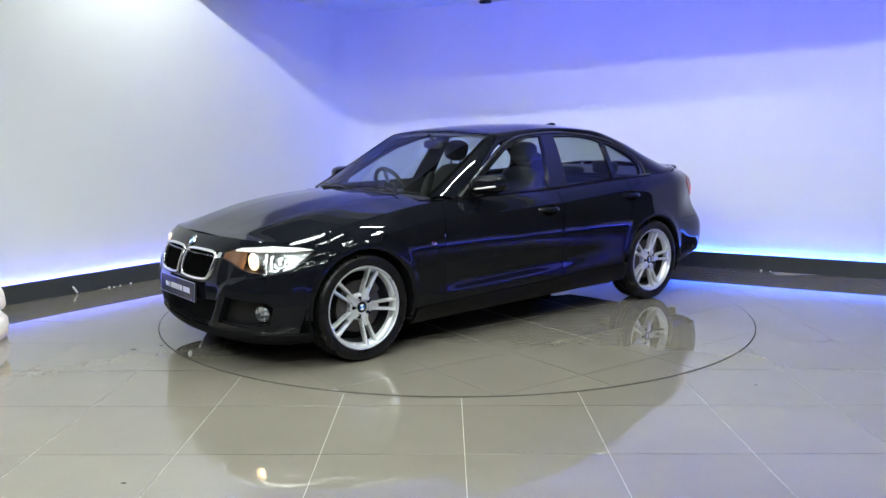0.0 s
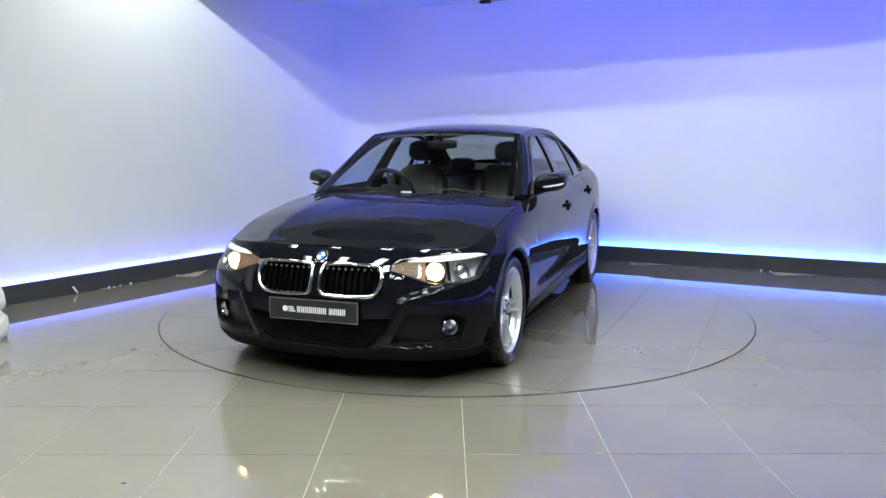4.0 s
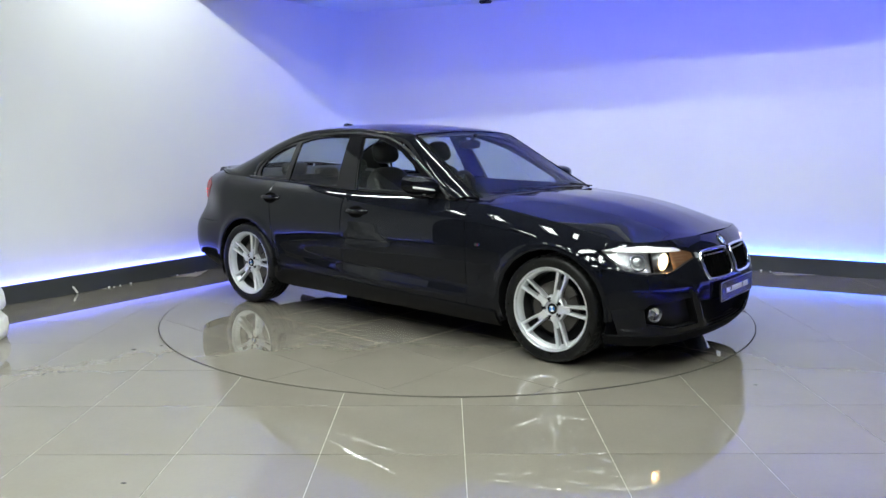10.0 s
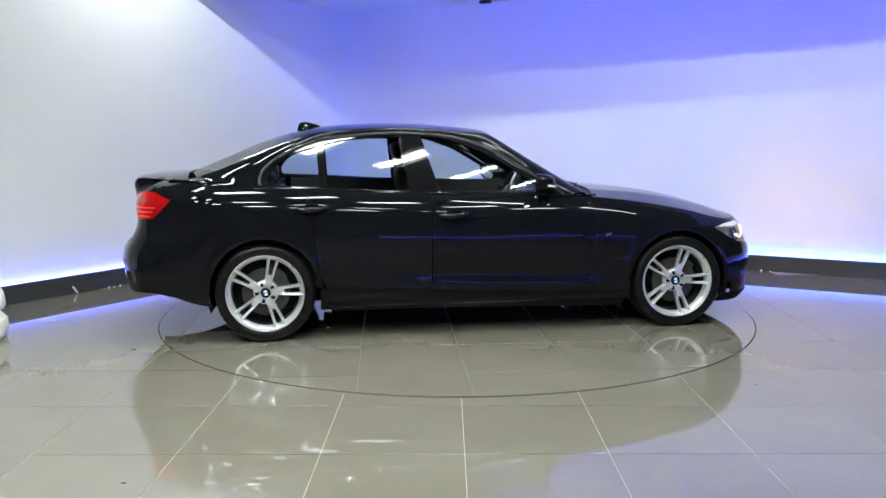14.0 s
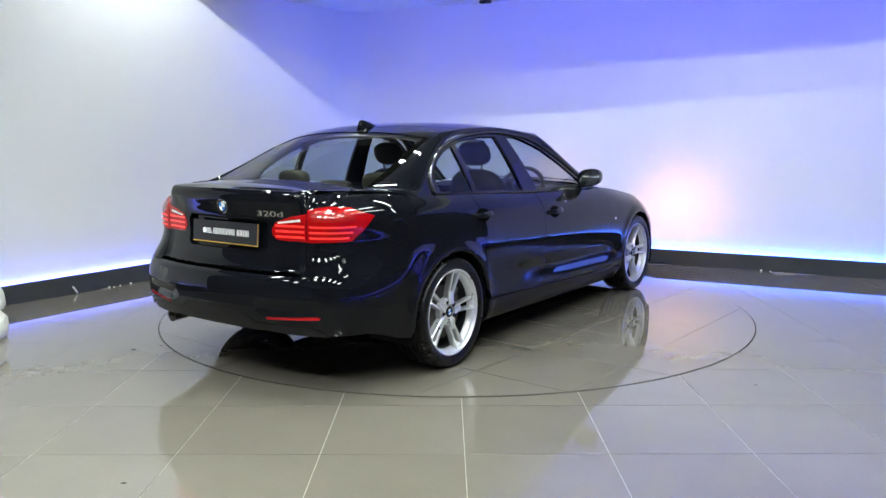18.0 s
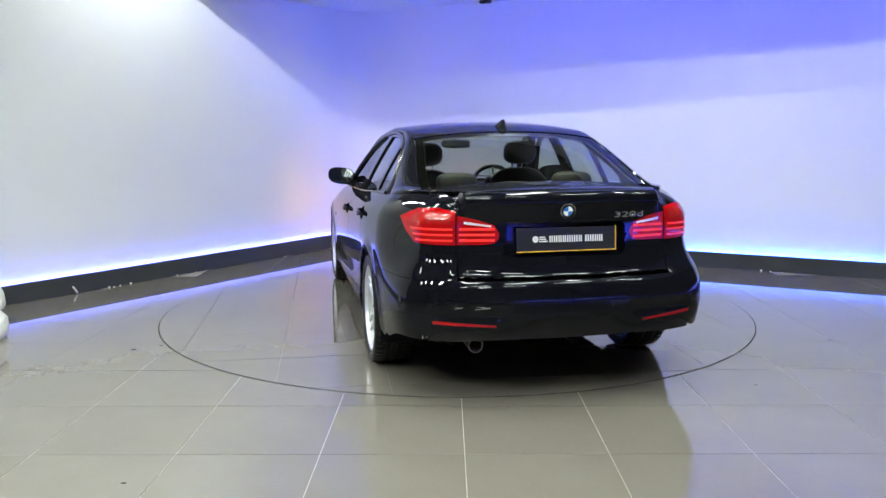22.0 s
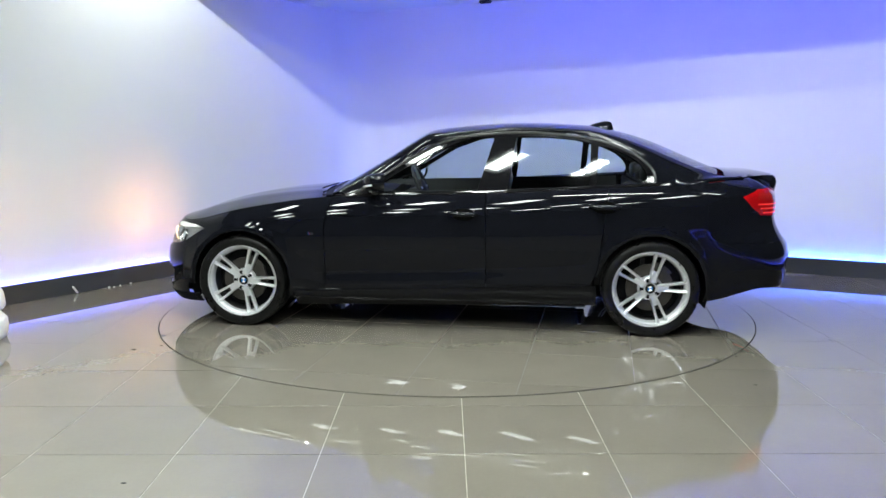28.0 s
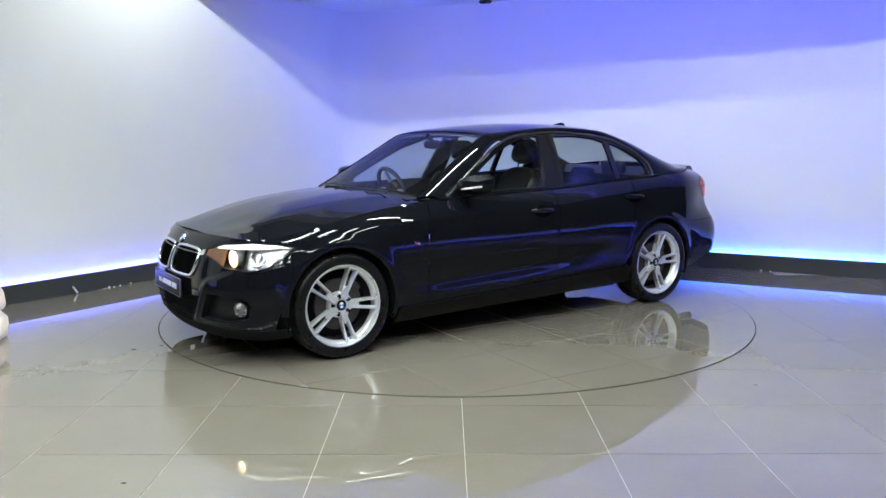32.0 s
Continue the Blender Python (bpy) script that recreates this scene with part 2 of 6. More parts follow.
def curve1(pairs):
    """A smooth monotone curve through (x, y) pairs."""
    xs = np.array([p[0] for p in pairs], float)
    ys = np.array([p[1] for p in pairs], float)
    h, dl = np.diff(xs), np.diff(ys) / np.diff(xs)
    m = np.zeros(len(xs))
    for i in range(1, len(xs) - 1):
        if dl[i - 1] * dl[i] > 0:
            w1, w2 = 2 * h[i] + h[i - 1], h[i] + 2 * h[i - 1]
            m[i] = (w1 + w2) / (w1 / dl[i - 1] + w2 / dl[i])
    m[0], m[-1] = dl[0], dl[-1]

    def f(x):
        x = min(max(x, xs[0]), xs[-1])
        i = min(int(np.searchsorted(xs, x, side="right")) - 1, len(xs) - 2)
        t = (x - xs[i]) / h[i]
        return float(ys[i] * (1 + 2 * t) * (1 - t) ** 2 + h[i] * m[i] * t * (1 - t) ** 2 + ys[i + 1] * t * t * (3 - 2 * t) + h[i] * m[i + 1] * t * t * (t - 1))
    return f


def soft(pairs, width):
    """A curve through (x, y) pairs with its kinks eased over the given width."""
    f = curve1(pairs)
    step = width / 8
    lo, hi = pairs[0][0], pairs[-1][0]
    xs = np.arange(lo, hi + step, step)
    ys = np.array([f(x) for x in xs])
    pad = 28
    ys = np.concatenate((np.full(pad, ys[0]), ys, np.full(pad, ys[-1])))
    k = np.exp(-0.5 * (np.arange(-pad, pad + 1) / 8) ** 2)
    ys = np.convolve(ys, k / k.sum(), "valid")
    return lambda x: float(np.interp(x, xs, ys))


def curve2(pairs):
    """A natural cubic through (x, y) pairs, smooth to the second order."""
    xs = np.array([p[0] for p in pairs], float)
    ys = np.array([p[1] for p in pairs], float)
    n = len(xs)
    h = np.diff(xs)
    m = np.zeros((n, n))
    r = np.zeros(n)
    m[0, 0] = m[-1, -1] = 1
    for i in range(1, n - 1):
        m[i, i - 1], m[i, i], m[i, i + 1] = h[i - 1], 2 * (h[i - 1] + h[i]), h[i]
        r[i] = 6 * ((ys[i + 1] - ys[i]) / h[i] - (ys[i] - ys[i - 1]) / h[i - 1])
    k = np.linalg.solve(m, r)

    def f(x):
        x = min(max(x, xs[0]), xs[-1])
        i = min(max(int(np.searchsorted(xs, x, side="right")) - 1, 0), n - 2)
        a, b = (xs[i + 1] - x) / h[i], (x - xs[i]) / h[i]
        return float(a * ys[i] + b * ys[i + 1] + ((a ** 3 - a) * k[i] + (b ** 3 - b) * k[i + 1]) * h[i] ** 2 / 6)
    return f


def lerp(a, b, t):
    return a + (b - a) * t


def smooth01(a, b, x):
    t = min(max((x - a) / (b - a), 0.0), 1.0)
    return t * t * (3 - 2 * t)

# ------------------------------------------------------------- the room
CORNER = Vector((-1.22, 3.76))
LEFT_DIR = Vector((-0.547, -0.837)).normalized()     # from the corner towards the camera
RIGHT_DIR = Vector((0.898, -0.440)).normalized()
FLOOR_Z = -0.004
SOFFIT = 2.78            # lowered ceiling over the back of the bay
HALL = 3.30              # ceiling of the hall
TURN_R = 2.2144
FILLET = 0.42


def wall_line():
    """Plan of the two show walls with their rounded corner, left end to right end."""
    half = math.acos(LEFT_DIR.dot(RIGHT_DIR)) / 2
    cut = FILLET / math.tan(half)
    a, b = CORNER + LEFT_DIR * cut, CORNER + RIGHT_DIR * cut
    mid = CORNER + (LEFT_DIR + RIGHT_DIR).normalized() * (FILLET / math.sin(half))
    pts = [CORNER + LEFT_DIR * 7.2]
    a0, b0 = math.atan2(*(a - mid).yx), math.atan2(*(b - mid).yx)
    if b0 > a0:
        b0 -= 2 * math.pi
    for i in range(13):
        w = lerp(a0, b0, i / 12)
        pts.append(mid + Vector((math.cos(w), math.sin(w))) * FILLET)
    # the right wall bends back towards the hall out of view
    pts.append(CORNER + RIGHT_DIR * 6.25)
    pts.append(CORNER + RIGHT_DIR * 6.55 + Vector((0.08, -0.25)))
    pts.append(Vector((5.15, -8.8)))
    return pts


PLAN_WALL = wall_line()


def offset_line(pts, dist):
    """The plan line moved into the room."""
    out = []
    for i, p in enumerate(pts):
        d = (pts[min(i + 1, len(pts) - 1)] - pts[max(i - 1, 0)]).normalized()
        out.append(p + Vector((d.y, -d.x)) * dist)
    return out


def band(bm, pts, d0, d1, z0, z1):
    """A closed strip along the plan line between two offsets and two heights."""
    a, b = offset_line(pts, d0), offset_line(pts, d1)
    rows = [[bm.verts.new((p.x, p.y, z)) for p, z in ((a[i], z0), (b[i], z0), (b[i], z1), (a[i], z1))] for i in range(len(pts))]
    for i in range(len(pts) - 1):
        for j in range(4):
            bm.faces.new((rows[i][j], rows[i + 1][j], rows[i + 1][(j + 1) % 4], rows[i][(j + 1) % 4]))
    bm.faces.new(rows[0])
    bm.faces.new(rows[-1][::-1])
    bmesh.ops.recalc_face_normals(bm, faces=bm.faces)


def structure(name, bm, mat, label, category, smooth=False):
    ob = new(name, finish(bm, name, mat, smooth))
    if smooth:
        ob.data.set_sharp_from_angle(angle=radians(35))
    return tagged(ob, label, category, kind="structure")


bm = bmesh.new()
band(bm, PLAN_WALL[:-1], 0.0, -0.2, FLOOR_Z, HALL + 0.1)
wall = structure("wall_show", bm, WALL, "white painted showroom wall with rounded inner corner", "wall", True)
# out of view; dark so that the car's upper doors reflect dark
bm = bmesh.new()
band(bm, PLAN_WALL[-2:], 0.0, -0.2, 0.36, HALL + 0.1)
structure("wall_return", bm, HALL_WALL, "dark painted wall that runs from the bay to the hall", "wall")
# added white foot, catches the strip's blue for the car to reflect
bm = bmesh.new()
band(bm, PLAN_WALL[-2:], 0.0, -0.2, FLOOR_Z, 0.36)
structure("wall_return_dado", bm, WALL, "unseen white dado added under the return wall to catch blue light", "wall")

# plinth with a ledge that hides the strip light
bm = bmesh.new()
band(bm, PLAN_WALL, 0.045, 0.075, FLOOR_Z, 0.150)
plinth = structure("baseboard", bm, PLINTH, "charcoal plinth board along the foot of the wall", "baseboard", True)
half_n = len(PLAN_WALL) // 2
for pts, mat, label in ((PLAN_WALL[:half_n + 1], LED_L, "blue LED strip light behind the plinth"), (PLAN_WALL[half_n:-1], LED_R, "cyan blue LED strip light behind the plinth"), (PLAN_WALL[-2:], LED_HALL, "deep blue LED strip light along the return wall")):
    bm = bmesh.new()
    band(bm, pts, 0.012, 0.036, 0.112, 0.124)
    tagged(new("led_strip", finish(bm, "led_strip", mat)), label, "strip light", "plinth lights")
    bm = bmesh.new()
    band(bm, pts, 0.002, 0.045, 0.085, 0.110)
    structure("trim", bm, PLINTH, "dark ledge that carries the strip light", "trim")

# walls that close the hall behind the camera
end_l, end_r = PLAN_WALL[0], PLAN_WALL[-1]
for i, (p, q) in enumerate(((end_l, Vector((end_l.x, -9.0))), (Vector((end_r.x, -9.0)), end_r), (Vector((end_l.x - 0.2, -9.0)), Vector((end_r.x + 0.2, -9.0))))):
    bm = bmesh.new()
    if i < 2:
        x = p.x
        box(bm, min(x, x + (-0.2 if i == 0 else 0.2)), max(x, x + (-0.2 if i == 0 else 0.2)), -9.0, (end_l.y if i == 0 else end_r.y), FLOOR_Z, HALL)
    else:
        box(bm, p.x, q.x, -9.2, -9.0, FLOOR_Z, HALL)
    structure(("wall_west", "wall_east", "wall_south")[i], bm, HALL_WALL, "plain dark painted hall wall", "wall")

# unseen strip with ledge and plinth, added so the car reflects a blue line
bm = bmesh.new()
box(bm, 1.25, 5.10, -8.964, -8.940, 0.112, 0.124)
tagged(new("led_strip", finish(bm, "led_strip", LED_HALL)), "deep blue LED strip light added along the unseen end wall", "strip light", "plinth lights")
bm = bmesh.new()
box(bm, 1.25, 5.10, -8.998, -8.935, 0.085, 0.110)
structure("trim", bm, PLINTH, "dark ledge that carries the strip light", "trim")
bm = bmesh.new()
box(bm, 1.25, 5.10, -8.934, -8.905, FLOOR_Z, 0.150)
structure("baseboard_hall", bm, PLINTH, "charcoal plinth board added along the unseen end wall", "baseboard")

# white surface added above the strip to show its blue in reflections
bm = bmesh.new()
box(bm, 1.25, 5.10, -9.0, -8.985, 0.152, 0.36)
structure("wall_south_dado", bm, WALL, "unseen white dado added on the end wall to catch blue light", "wall")

# hall ceiling, and the lowered soffit whose edge shades the tops of the walls
bm = bmesh.new()
box(bm, -9, 9.5, -9.2, 5, HALL, HALL + 0.12)
structure("ceiling", bm, HALL_CEIL, "charcoal painted hall ceiling", "ceiling")
EDGE = Vector((0.0, 0.63))           # a point of the soffit's front edge
EDGE_DIR = Vector((1.0, -0.36)).normalized()
NORM = Vector((-EDGE_DIR.y, EDGE_DIR.x))   # towards the back wall
bm = bmesh.new()
e0, e1 = EDGE - EDGE_DIR * 8, EDGE + EDGE_DIR * 10
vs = []
for z in (SOFFIT, HALL - 0.002):
    vs.append([bm.verts.new((p.x, p.y, z)) for p in (e0, e1, e1 + NORM * 6, e0 + NORM * 6)])
bm.faces.new(vs[0])
bm.faces.new(vs[1])
for i in range(4):
    bm.faces.new((vs[0][i], vs[0][(i + 1) % 4], vs[1][(i + 1) % 4], vs[1][i]))
bmesh.ops.recalc_face_normals(bm, faces=bm.faces)
structure("ceiling_soffit", bm, CEIL, "white lowered ceiling over the back of the bay", "ceiling")

# dark fascia board on the soffit's front
bm = bmesh.new()
mm = Matrix.Translation((EDGE.x, EDGE.y, 0)) @ Matrix.Rotation(math.atan2(EDGE_DIR.y, EDGE_DIR.x), 4, "Z")
box(bm, -8, 10, -0.02, -0.002, SOFFIT, HALL - 0.003, mm)
structure("fascia", bm, HALL_CEIL, "charcoal fascia board of the lowered ceiling", "fascia")

# hidden strip light along the lowered ceiling's edge, shining at the back walls
bm = bmesh.new()
mm = Matrix.Translation((EDGE.x, EDGE.y, 0)) @ Matrix.Rotation(math.atan2(EDGE_DIR.y, EDGE_DIR.x), 4, "Z")
box(bm, -1.5, 4.4, 0.30, 0.32, SOFFIT - 0.13, SOFFIT - 0.092, mm)
tagged(new("led_strip", finish(bm, "led_strip", LED_TOP)), "blue LED strip light under the lowered ceiling", "strip light", "ceiling strip lights")
bm = bmesh.new()
box(bm, -1.6, 4.5, 0.26, 0.298, SOFFIT - 0.145, SOFFIT, mm)
box(bm, -1.6, 4.5, 0.298, 0.344, SOFFIT - 0.145, SOFFIT - 0.138, mm)
structure("trim", bm, CEIL, "white batten that hides the strip light", "trim")

# battens of the hall ceiling, rows parallel to the soffit's edge
batten = tagged(new("ceiling_light"), "white ceiling batten light with lit diffuser", "ceiling light", "hall ceiling lights")
bm = bmesh.new()
box(bm, -0.62, 0.62, -0.024, 0.024, 0.0, 0.05)
part("housing", bm, TRIM_HOUSING, batten, "slim dark housing", smooth=False)
bm = bmesh.new()
sheet(bm, lambda u, v: (lerp(-0.60, 0.60, u), 0.019 * math.cos(math.pi * v), -0.030 * math.sin(math.pi * v) - 0.002), 1, 10)
opal = part("diffuser", bm, TUBE_GLOW, batten, "lit opal diffuser")
turn = math.degrees(math.atan2(EDGE_DIR.y, EDGE_DIR.x))
first = True
for back, along in ((0.87, (-2.15, 0.35)), (1.66, (1.7,)), (1.82, (3.5,))):
    for a in along:
        p = EDGE - NORM * back + EDGE_DIR * a
        m = pose(p.x, p.y, HALL - 0.052, 0, 0, turn)
        if first:
            batten.matrix_basis = m
            first = False
        else:
            copy_thing(batten, m)

# farther rows: twin-tube panels, in deep frames near the bay and in flat ones at the far end


def panel(label, depth, glowing, spots):
    """One panel light and its repeats at (distance from the soffit, place along it)."""
    lamp = tagged(new("panel_light"), label, "ceiling light", "hall panel lights")
    bm = bmesh.new()
    for y in (-0.118, 0.110):
        box(bm, -0.35, 0.35, y, y + 0.008, -depth, 0.0)
    for x in (-0.35, 0.342):
        box(bm, x, x + 0.008, -0.110, 0.110, -depth, 0.0)
    box(bm, -0.342, 0.342, -0.110, 0.110, -0.012, 0.0)
    part("housing", bm, TRIM_HOUSING, lamp, "dark frame", smooth=False)
    for y in (-0.055, 0.055):
        bm = bmesh.new()
        box(bm, -0.335, 0.335, y - 0.046, y + 0.046, -0.022, -0.013)
        part("diffuser", bm, glowing, lamp, "lit opal diffuser", smooth=False)
    for i, (back, a) in enumerate(spots):
        p = EDGE - NORM * back + EDGE_DIR * a
        m = pose(p.x, p.y, HALL - 0.002, 0, 0, turn + 72)
        if i == 0:
            lamp.matrix_basis = m
        else:
            copy_thing(lamp, m)


ALONG = (-1.70, -0.80, 0.09, 0.97, 1.87, 2.75)
panel("white ceiling panel light in a deep dark frame, two lit diffusers", 0.14, TUBE_DIM, [(back, a) for back in (2.52, 4.30) for a in ALONG])
panel("white ceiling panel light in a flat dark frame, two lit diffusers", 0.026, TUBE_FAR, [(6.10, a) for a in ALONG])

# ------------------------------------------------------------- floor
TILE_TURN = 0.0117
TX, TY = 0.616, 0.614
OX, OY = 0.004, -2.955
GAPW = 0.0036
DISC_DEG, DISC_OX, DISC_OY = 86.0, 0.05, 0.088


def clip_poly(poly, p, n):
    """Keeps the side of the polygon where (q - p).n <= 0."""
    out = []
    for i, a in enumerate(poly):
        b = poly[(i + 1) % len(poly)]
        da, db = (a - p).dot(n), (b - p).dot(n)
        if da <= 0:
            out.append(a)
        if da * db < 0:
            out.append(a.lerp(b, da / (da - db)))
    return out


def slab(poly, top, thick, name, mat, bevel=0.0002):
    """A flat piece with a small bevelled rim."""
    c = sum(poly, Vector((0, 0))) / len(poly)
    bm = bmesh.new()
    inner = [q + (c - q).normalized() * bevel * 1.5 for q in poly]
    rings = [[bm.verts.new((q.x, q.y, z)) for q in ps] for ps, z in ((inner, top), (poly, top - bevel), (poly, top - thick))]
    bm.faces.new(rings[0])
    k = len(poly)
    for a, b in ((0, 1), (1, 2)):
        for i in range(k):
            bm.faces.new((rings[a][(i + 1) % k], rings[a][i], rings[b][i], rings[b][(i + 1) % k]))
    bmesh.ops.recalc_face_normals(bm, faces=bm.faces)
    return finish(bm, name, mat, False)


bm = bmesh.new()
box(bm, -9, 9.5, -9.2, 5, -0.12, FLOOR_Z - 0.0016)
floor = structure("floor", bm, GROUT, "polished grey porcelain tile floor with pale joints", "floor")
full = slab([Vector(p) for p in ((GAPW / 2, GAPW / 2), (TX - GAPW / 2, GAPW / 2), (TX - GAPW / 2, TY - GAPW / 2), (GAPW / 2, TY - GAPW / 2))], FLOOR_Z, 0.008, "tile", TILE)
grid_m = Matrix.Rotation(TILE_TURN, 4, "Z")
n_left, n_right = Vector((-LEFT_DIR.y, LEFT_DIR.x)), Vector((RIGHT_DIR.y, -RIGHT_DIR.x))
if n_left.dot(Vector((0, 0)) - CORNER) > 0:
    n_left = -n_left
if n_right.dot(Vector((0, 0)) - CORNER) > 0:
    n_right = -n_right
for i in range(-9, 10):
    for j in range(-10, 11):
        m = grid_m @ Matrix.Translation((OX + i * TX, OY + j * TY, 0))
        cs = [(m @ Vector((a, b, 0))).xy for a in (0, TX) for b in (0, TY)]
        if all(c.length < TURN_R - 0.01 for c in cs):
            continue
        if any(max((c - CORNER).dot(n_left) for c in cs) > 0.55 for _ in (0,)) or max((c - CORNER).dot(n_right) for c in cs) > 0.55:
            continue
        ob = new("tile", full)
        ob.parent, ob.matrix_basis = floor, m

# turntable: steel rim, bed and its own cut tiles
turntable = tagged(new("turntable"), "round tiled turntable set flush in the floor", "turntable")
bm = bmesh.new()
lathe(bm, [(TURN_R - 0.0055, -0.0030), (TURN_R + 0.0012, -0.0032), (TURN_R + 0.0012, -0.02), (TURN_R - 0.0055, -0.02)], 200, "z", closed=True)
part("rim", bm, GAP, turntable, "thin black steel rim")
bm = bmesh.new()
lathe(bm, [(0.0005, -0.0016), (TURN_R - 0.0062, -0.0016), (TURN_R - 0.0062, -0.02), (0.0005, -0.02)], 200, "z", closed=True)
part("bed", bm, GROUT_DARK, turntable, "dark jointed bed", smooth=False)
DISC_TURN = radians(DISC_DEG)
dm = Matrix.Rotation(DISC_TURN, 2)
for i in range(-5, 5):
    for j in range(-5, 5):
        x0, y0 = DISC_OX + i * TX, DISC_OY + j * TY
        poly = [dm @ Vector(p) for p in ((x0 + 0.002, y0 + 0.002), (x0 + TX - 0.002, y0 + 0.002), (x0 + TX - 0.002, y0 + TY - 0.002), (x0 + 0.002, y0 + TY - 0.002))]
        if any(p.length > TURN_R - 0.006 for p in poly):
            for k in range(200):
                a = 2 * math.pi * k / 200
                n = Vector((math.cos(a), math.sin(a)))
                poly = clip_poly(poly, n * (TURN_R - 0.006), n)
                if len(poly) < 3:
                    break
        if len(poly) < 3:
            continue
        area = abs(sum(poly[q].x * poly[(q + 1) % len(poly)].y - poly[(q + 1) % len(poly)].x * poly[q].y for q in range(len(poly)))) / 2
        if area < 0.003:
            continue
        ob = new("tile", slab(poly, 0.0, 0.006, "tile", TILE))
        ob.parent = turntable

# ------------------------------------------------------------- the car
# car space: x forward, y to its left, z up, origin on the ground midway between the axles
CAR_DX, CAR_DY = 0.0156, -0.0434
car = tagged(new("car"), "glossy black four-door saloon with silver alloy wheels, parking lights lit", "car")

PLAN_PTS = [(2.170, 0), (2.165, 0.15), (2.150, 0.29), (2.120, 0.45), (2.072, 0.605), (1.988, 0.740), (1.875, 0.834), (1.73, 0.880), (1.52, 0.897),
            (1.2, 0.900), (0.8, 0.900), (0.0, 0.905), (-0.8, 0.905), (-1.25, 0.905), (-1.55, 0.897), (-1.80, 0.884), (-2.02, 0.863), (-2.175, 0.825),
            (-2.278, 0.742), (-2.342, 0.59), (-2.388, 0.39), (-2.410, 0.19), (-2.416, 0)]


def plan_table():
    """The car's outer plan curve, half of it, by arc length."""
    pts = [Vector(p) for p in PLAN_PTS]
    ext = [Vector((pts[1].x, -pts[1].y))] + pts + [Vector((pts[-2].x, -pts[-2].y))]
    out = []
    for i in range(1, len(ext) - 2):
        p0, p1, p2, p3 = ext[i - 1], ext[i], ext[i + 1], ext[i + 2]
        for k in range(12):
            t = k / 12
            # centripetal-like tangents scaled by chord
            d = (p2 - p1).length
            m1 = (p2 - p0) / ((p2 - p1).length + (p1 - p0).length) * d
            m2 = (p3 - p1) / ((p3 - p2).length + (p2 - p1).length) * d
            out.append(p1 * (1 + 2 * t) * (1 - t) ** 2 + m1 * t * (1 - t) ** 2 + p2 * t * t * (3 - 2 * t) + m2 * t * t * (t - 1))
    out.append(pts[-1])
    s = [0.0]
    for a, b in zip(out, out[1:]):
        s.append(s[-1] + (b - a).length)
    return np.array(s), np.array([p.x for p in out]), np.array([p.y for p in out])


def even_plan():
    """The plan curve eased, both halves, so that its reflections run smoothly."""
    ps, px, py = plan_table()
    end = float(ps[-1])
    step = 0.005
    n = int(round(end / step))
    g = np.linspace(0, end, n + 1)
    x, y = np.interp(g, ps, px), np.interp(g, ps, py)
    x = np.concatenate((x[60:0:-1], x, x[-2:-62:-1]))
    y = np.concatenate((-y[60:0:-1], y, -y[-2:-62:-1]))
    k = np.exp(-0.5 * (np.arange(-30, 31) / 9.0) ** 2)
    k /= k.sum()
    x, y = np.convolve(x, k, "valid"), np.convolve(y, k, "valid")
    s = (np.arange(len(x)) - 30) * (end / n)
    return s, x, y, end


ES, EX, EY, S_END = even_plan()
HALF = slice(30, len(ES) - 30)
PS, PX, PY = ES[HALF], EX[HALF], EY[HALF]
SLOPE_X, SLOPE_Y = np.gradient(EX), np.gradient(EY)


def plan(s):
    """A point of the plan curve and its outward normal."""
    n = Vector((float(np.interp(s, ES, SLOPE_Y)), -float(np.interp(s, ES, SLOPE_X)))).normalized()
    return Vector((float(np.interp(s, ES, EX)), float(np.interp(s, ES, EY)))), n


def sx(x):
    return float(np.interp(-x, -PX, PS))


def sf(y):
    k = len(PS) // 2
    return float(np.interp(y, PY[:k // 2], PS[:k // 2]))


def sr(y):
    k = len(PS) - len(PS) // 4
    return float(np.interp(-y, -PY[k:], PS[k:]))


TOP = soft([(0, 0.742), (sf(0.30), 0.744), (sf(0.55), 0.742), (sx(1.98), 0.736), (sx(1.85), 0.738), (sx(1.70), 0.760), (sx(1.5), 0.808), (sx(1.2), 0.862), (sx(0.9), 0.903),
            (sx(0.7), 0.917), (sx(0.35), 0.928), (sx(-0.32), 0.945), (sx(-1.0), 0.983), (sx(-1.35), 0.998), (sx(-1.7), 1.014), (sx(-2.0), 1.038), (sx(-2.18), 1.046), (sr(0.68), 1.049), (sr(0.58), 1.053), (sr(0.4), 1.056), (S_END, 1.058)], 0.03)
IN_FRONT = soft([(0.10, 0.12), (0.15, 0.070), (0.18, 0.042), (0.22, 0.020), (0.30, 0.004), (0.40, 0.0), (0.48, 0.003), (0.55, 0.015), (0.62, 0.04), (0.68, 0.075), (0.72, 0.105), (0.76, 0.15), (1.0, 0.5)], 0.014)
IN_LOW = curve2([(0.10, 0.15), (0.16, 0.095), (0.20, 0.060), (0.25, 0.032), (0.30, 0.018), (0.36, 0.013), (0.42, 0.011), (0.48, 0.009), (0.56, 0.004), (0.66, 0.0), (0.8, 0.0), (1.2, 0.0)])
IN_UP = soft([(-0.6, 0.0), (-0.32, 0.0), (-0.22, 0.004), (-0.15, 0.011), (-0.105, 0.021), (-0.07, 0.038), (-0.04, 0.060), (-0.015, 0.085), (0.0, 0.105), (0.05, 0.16)], 0.012)
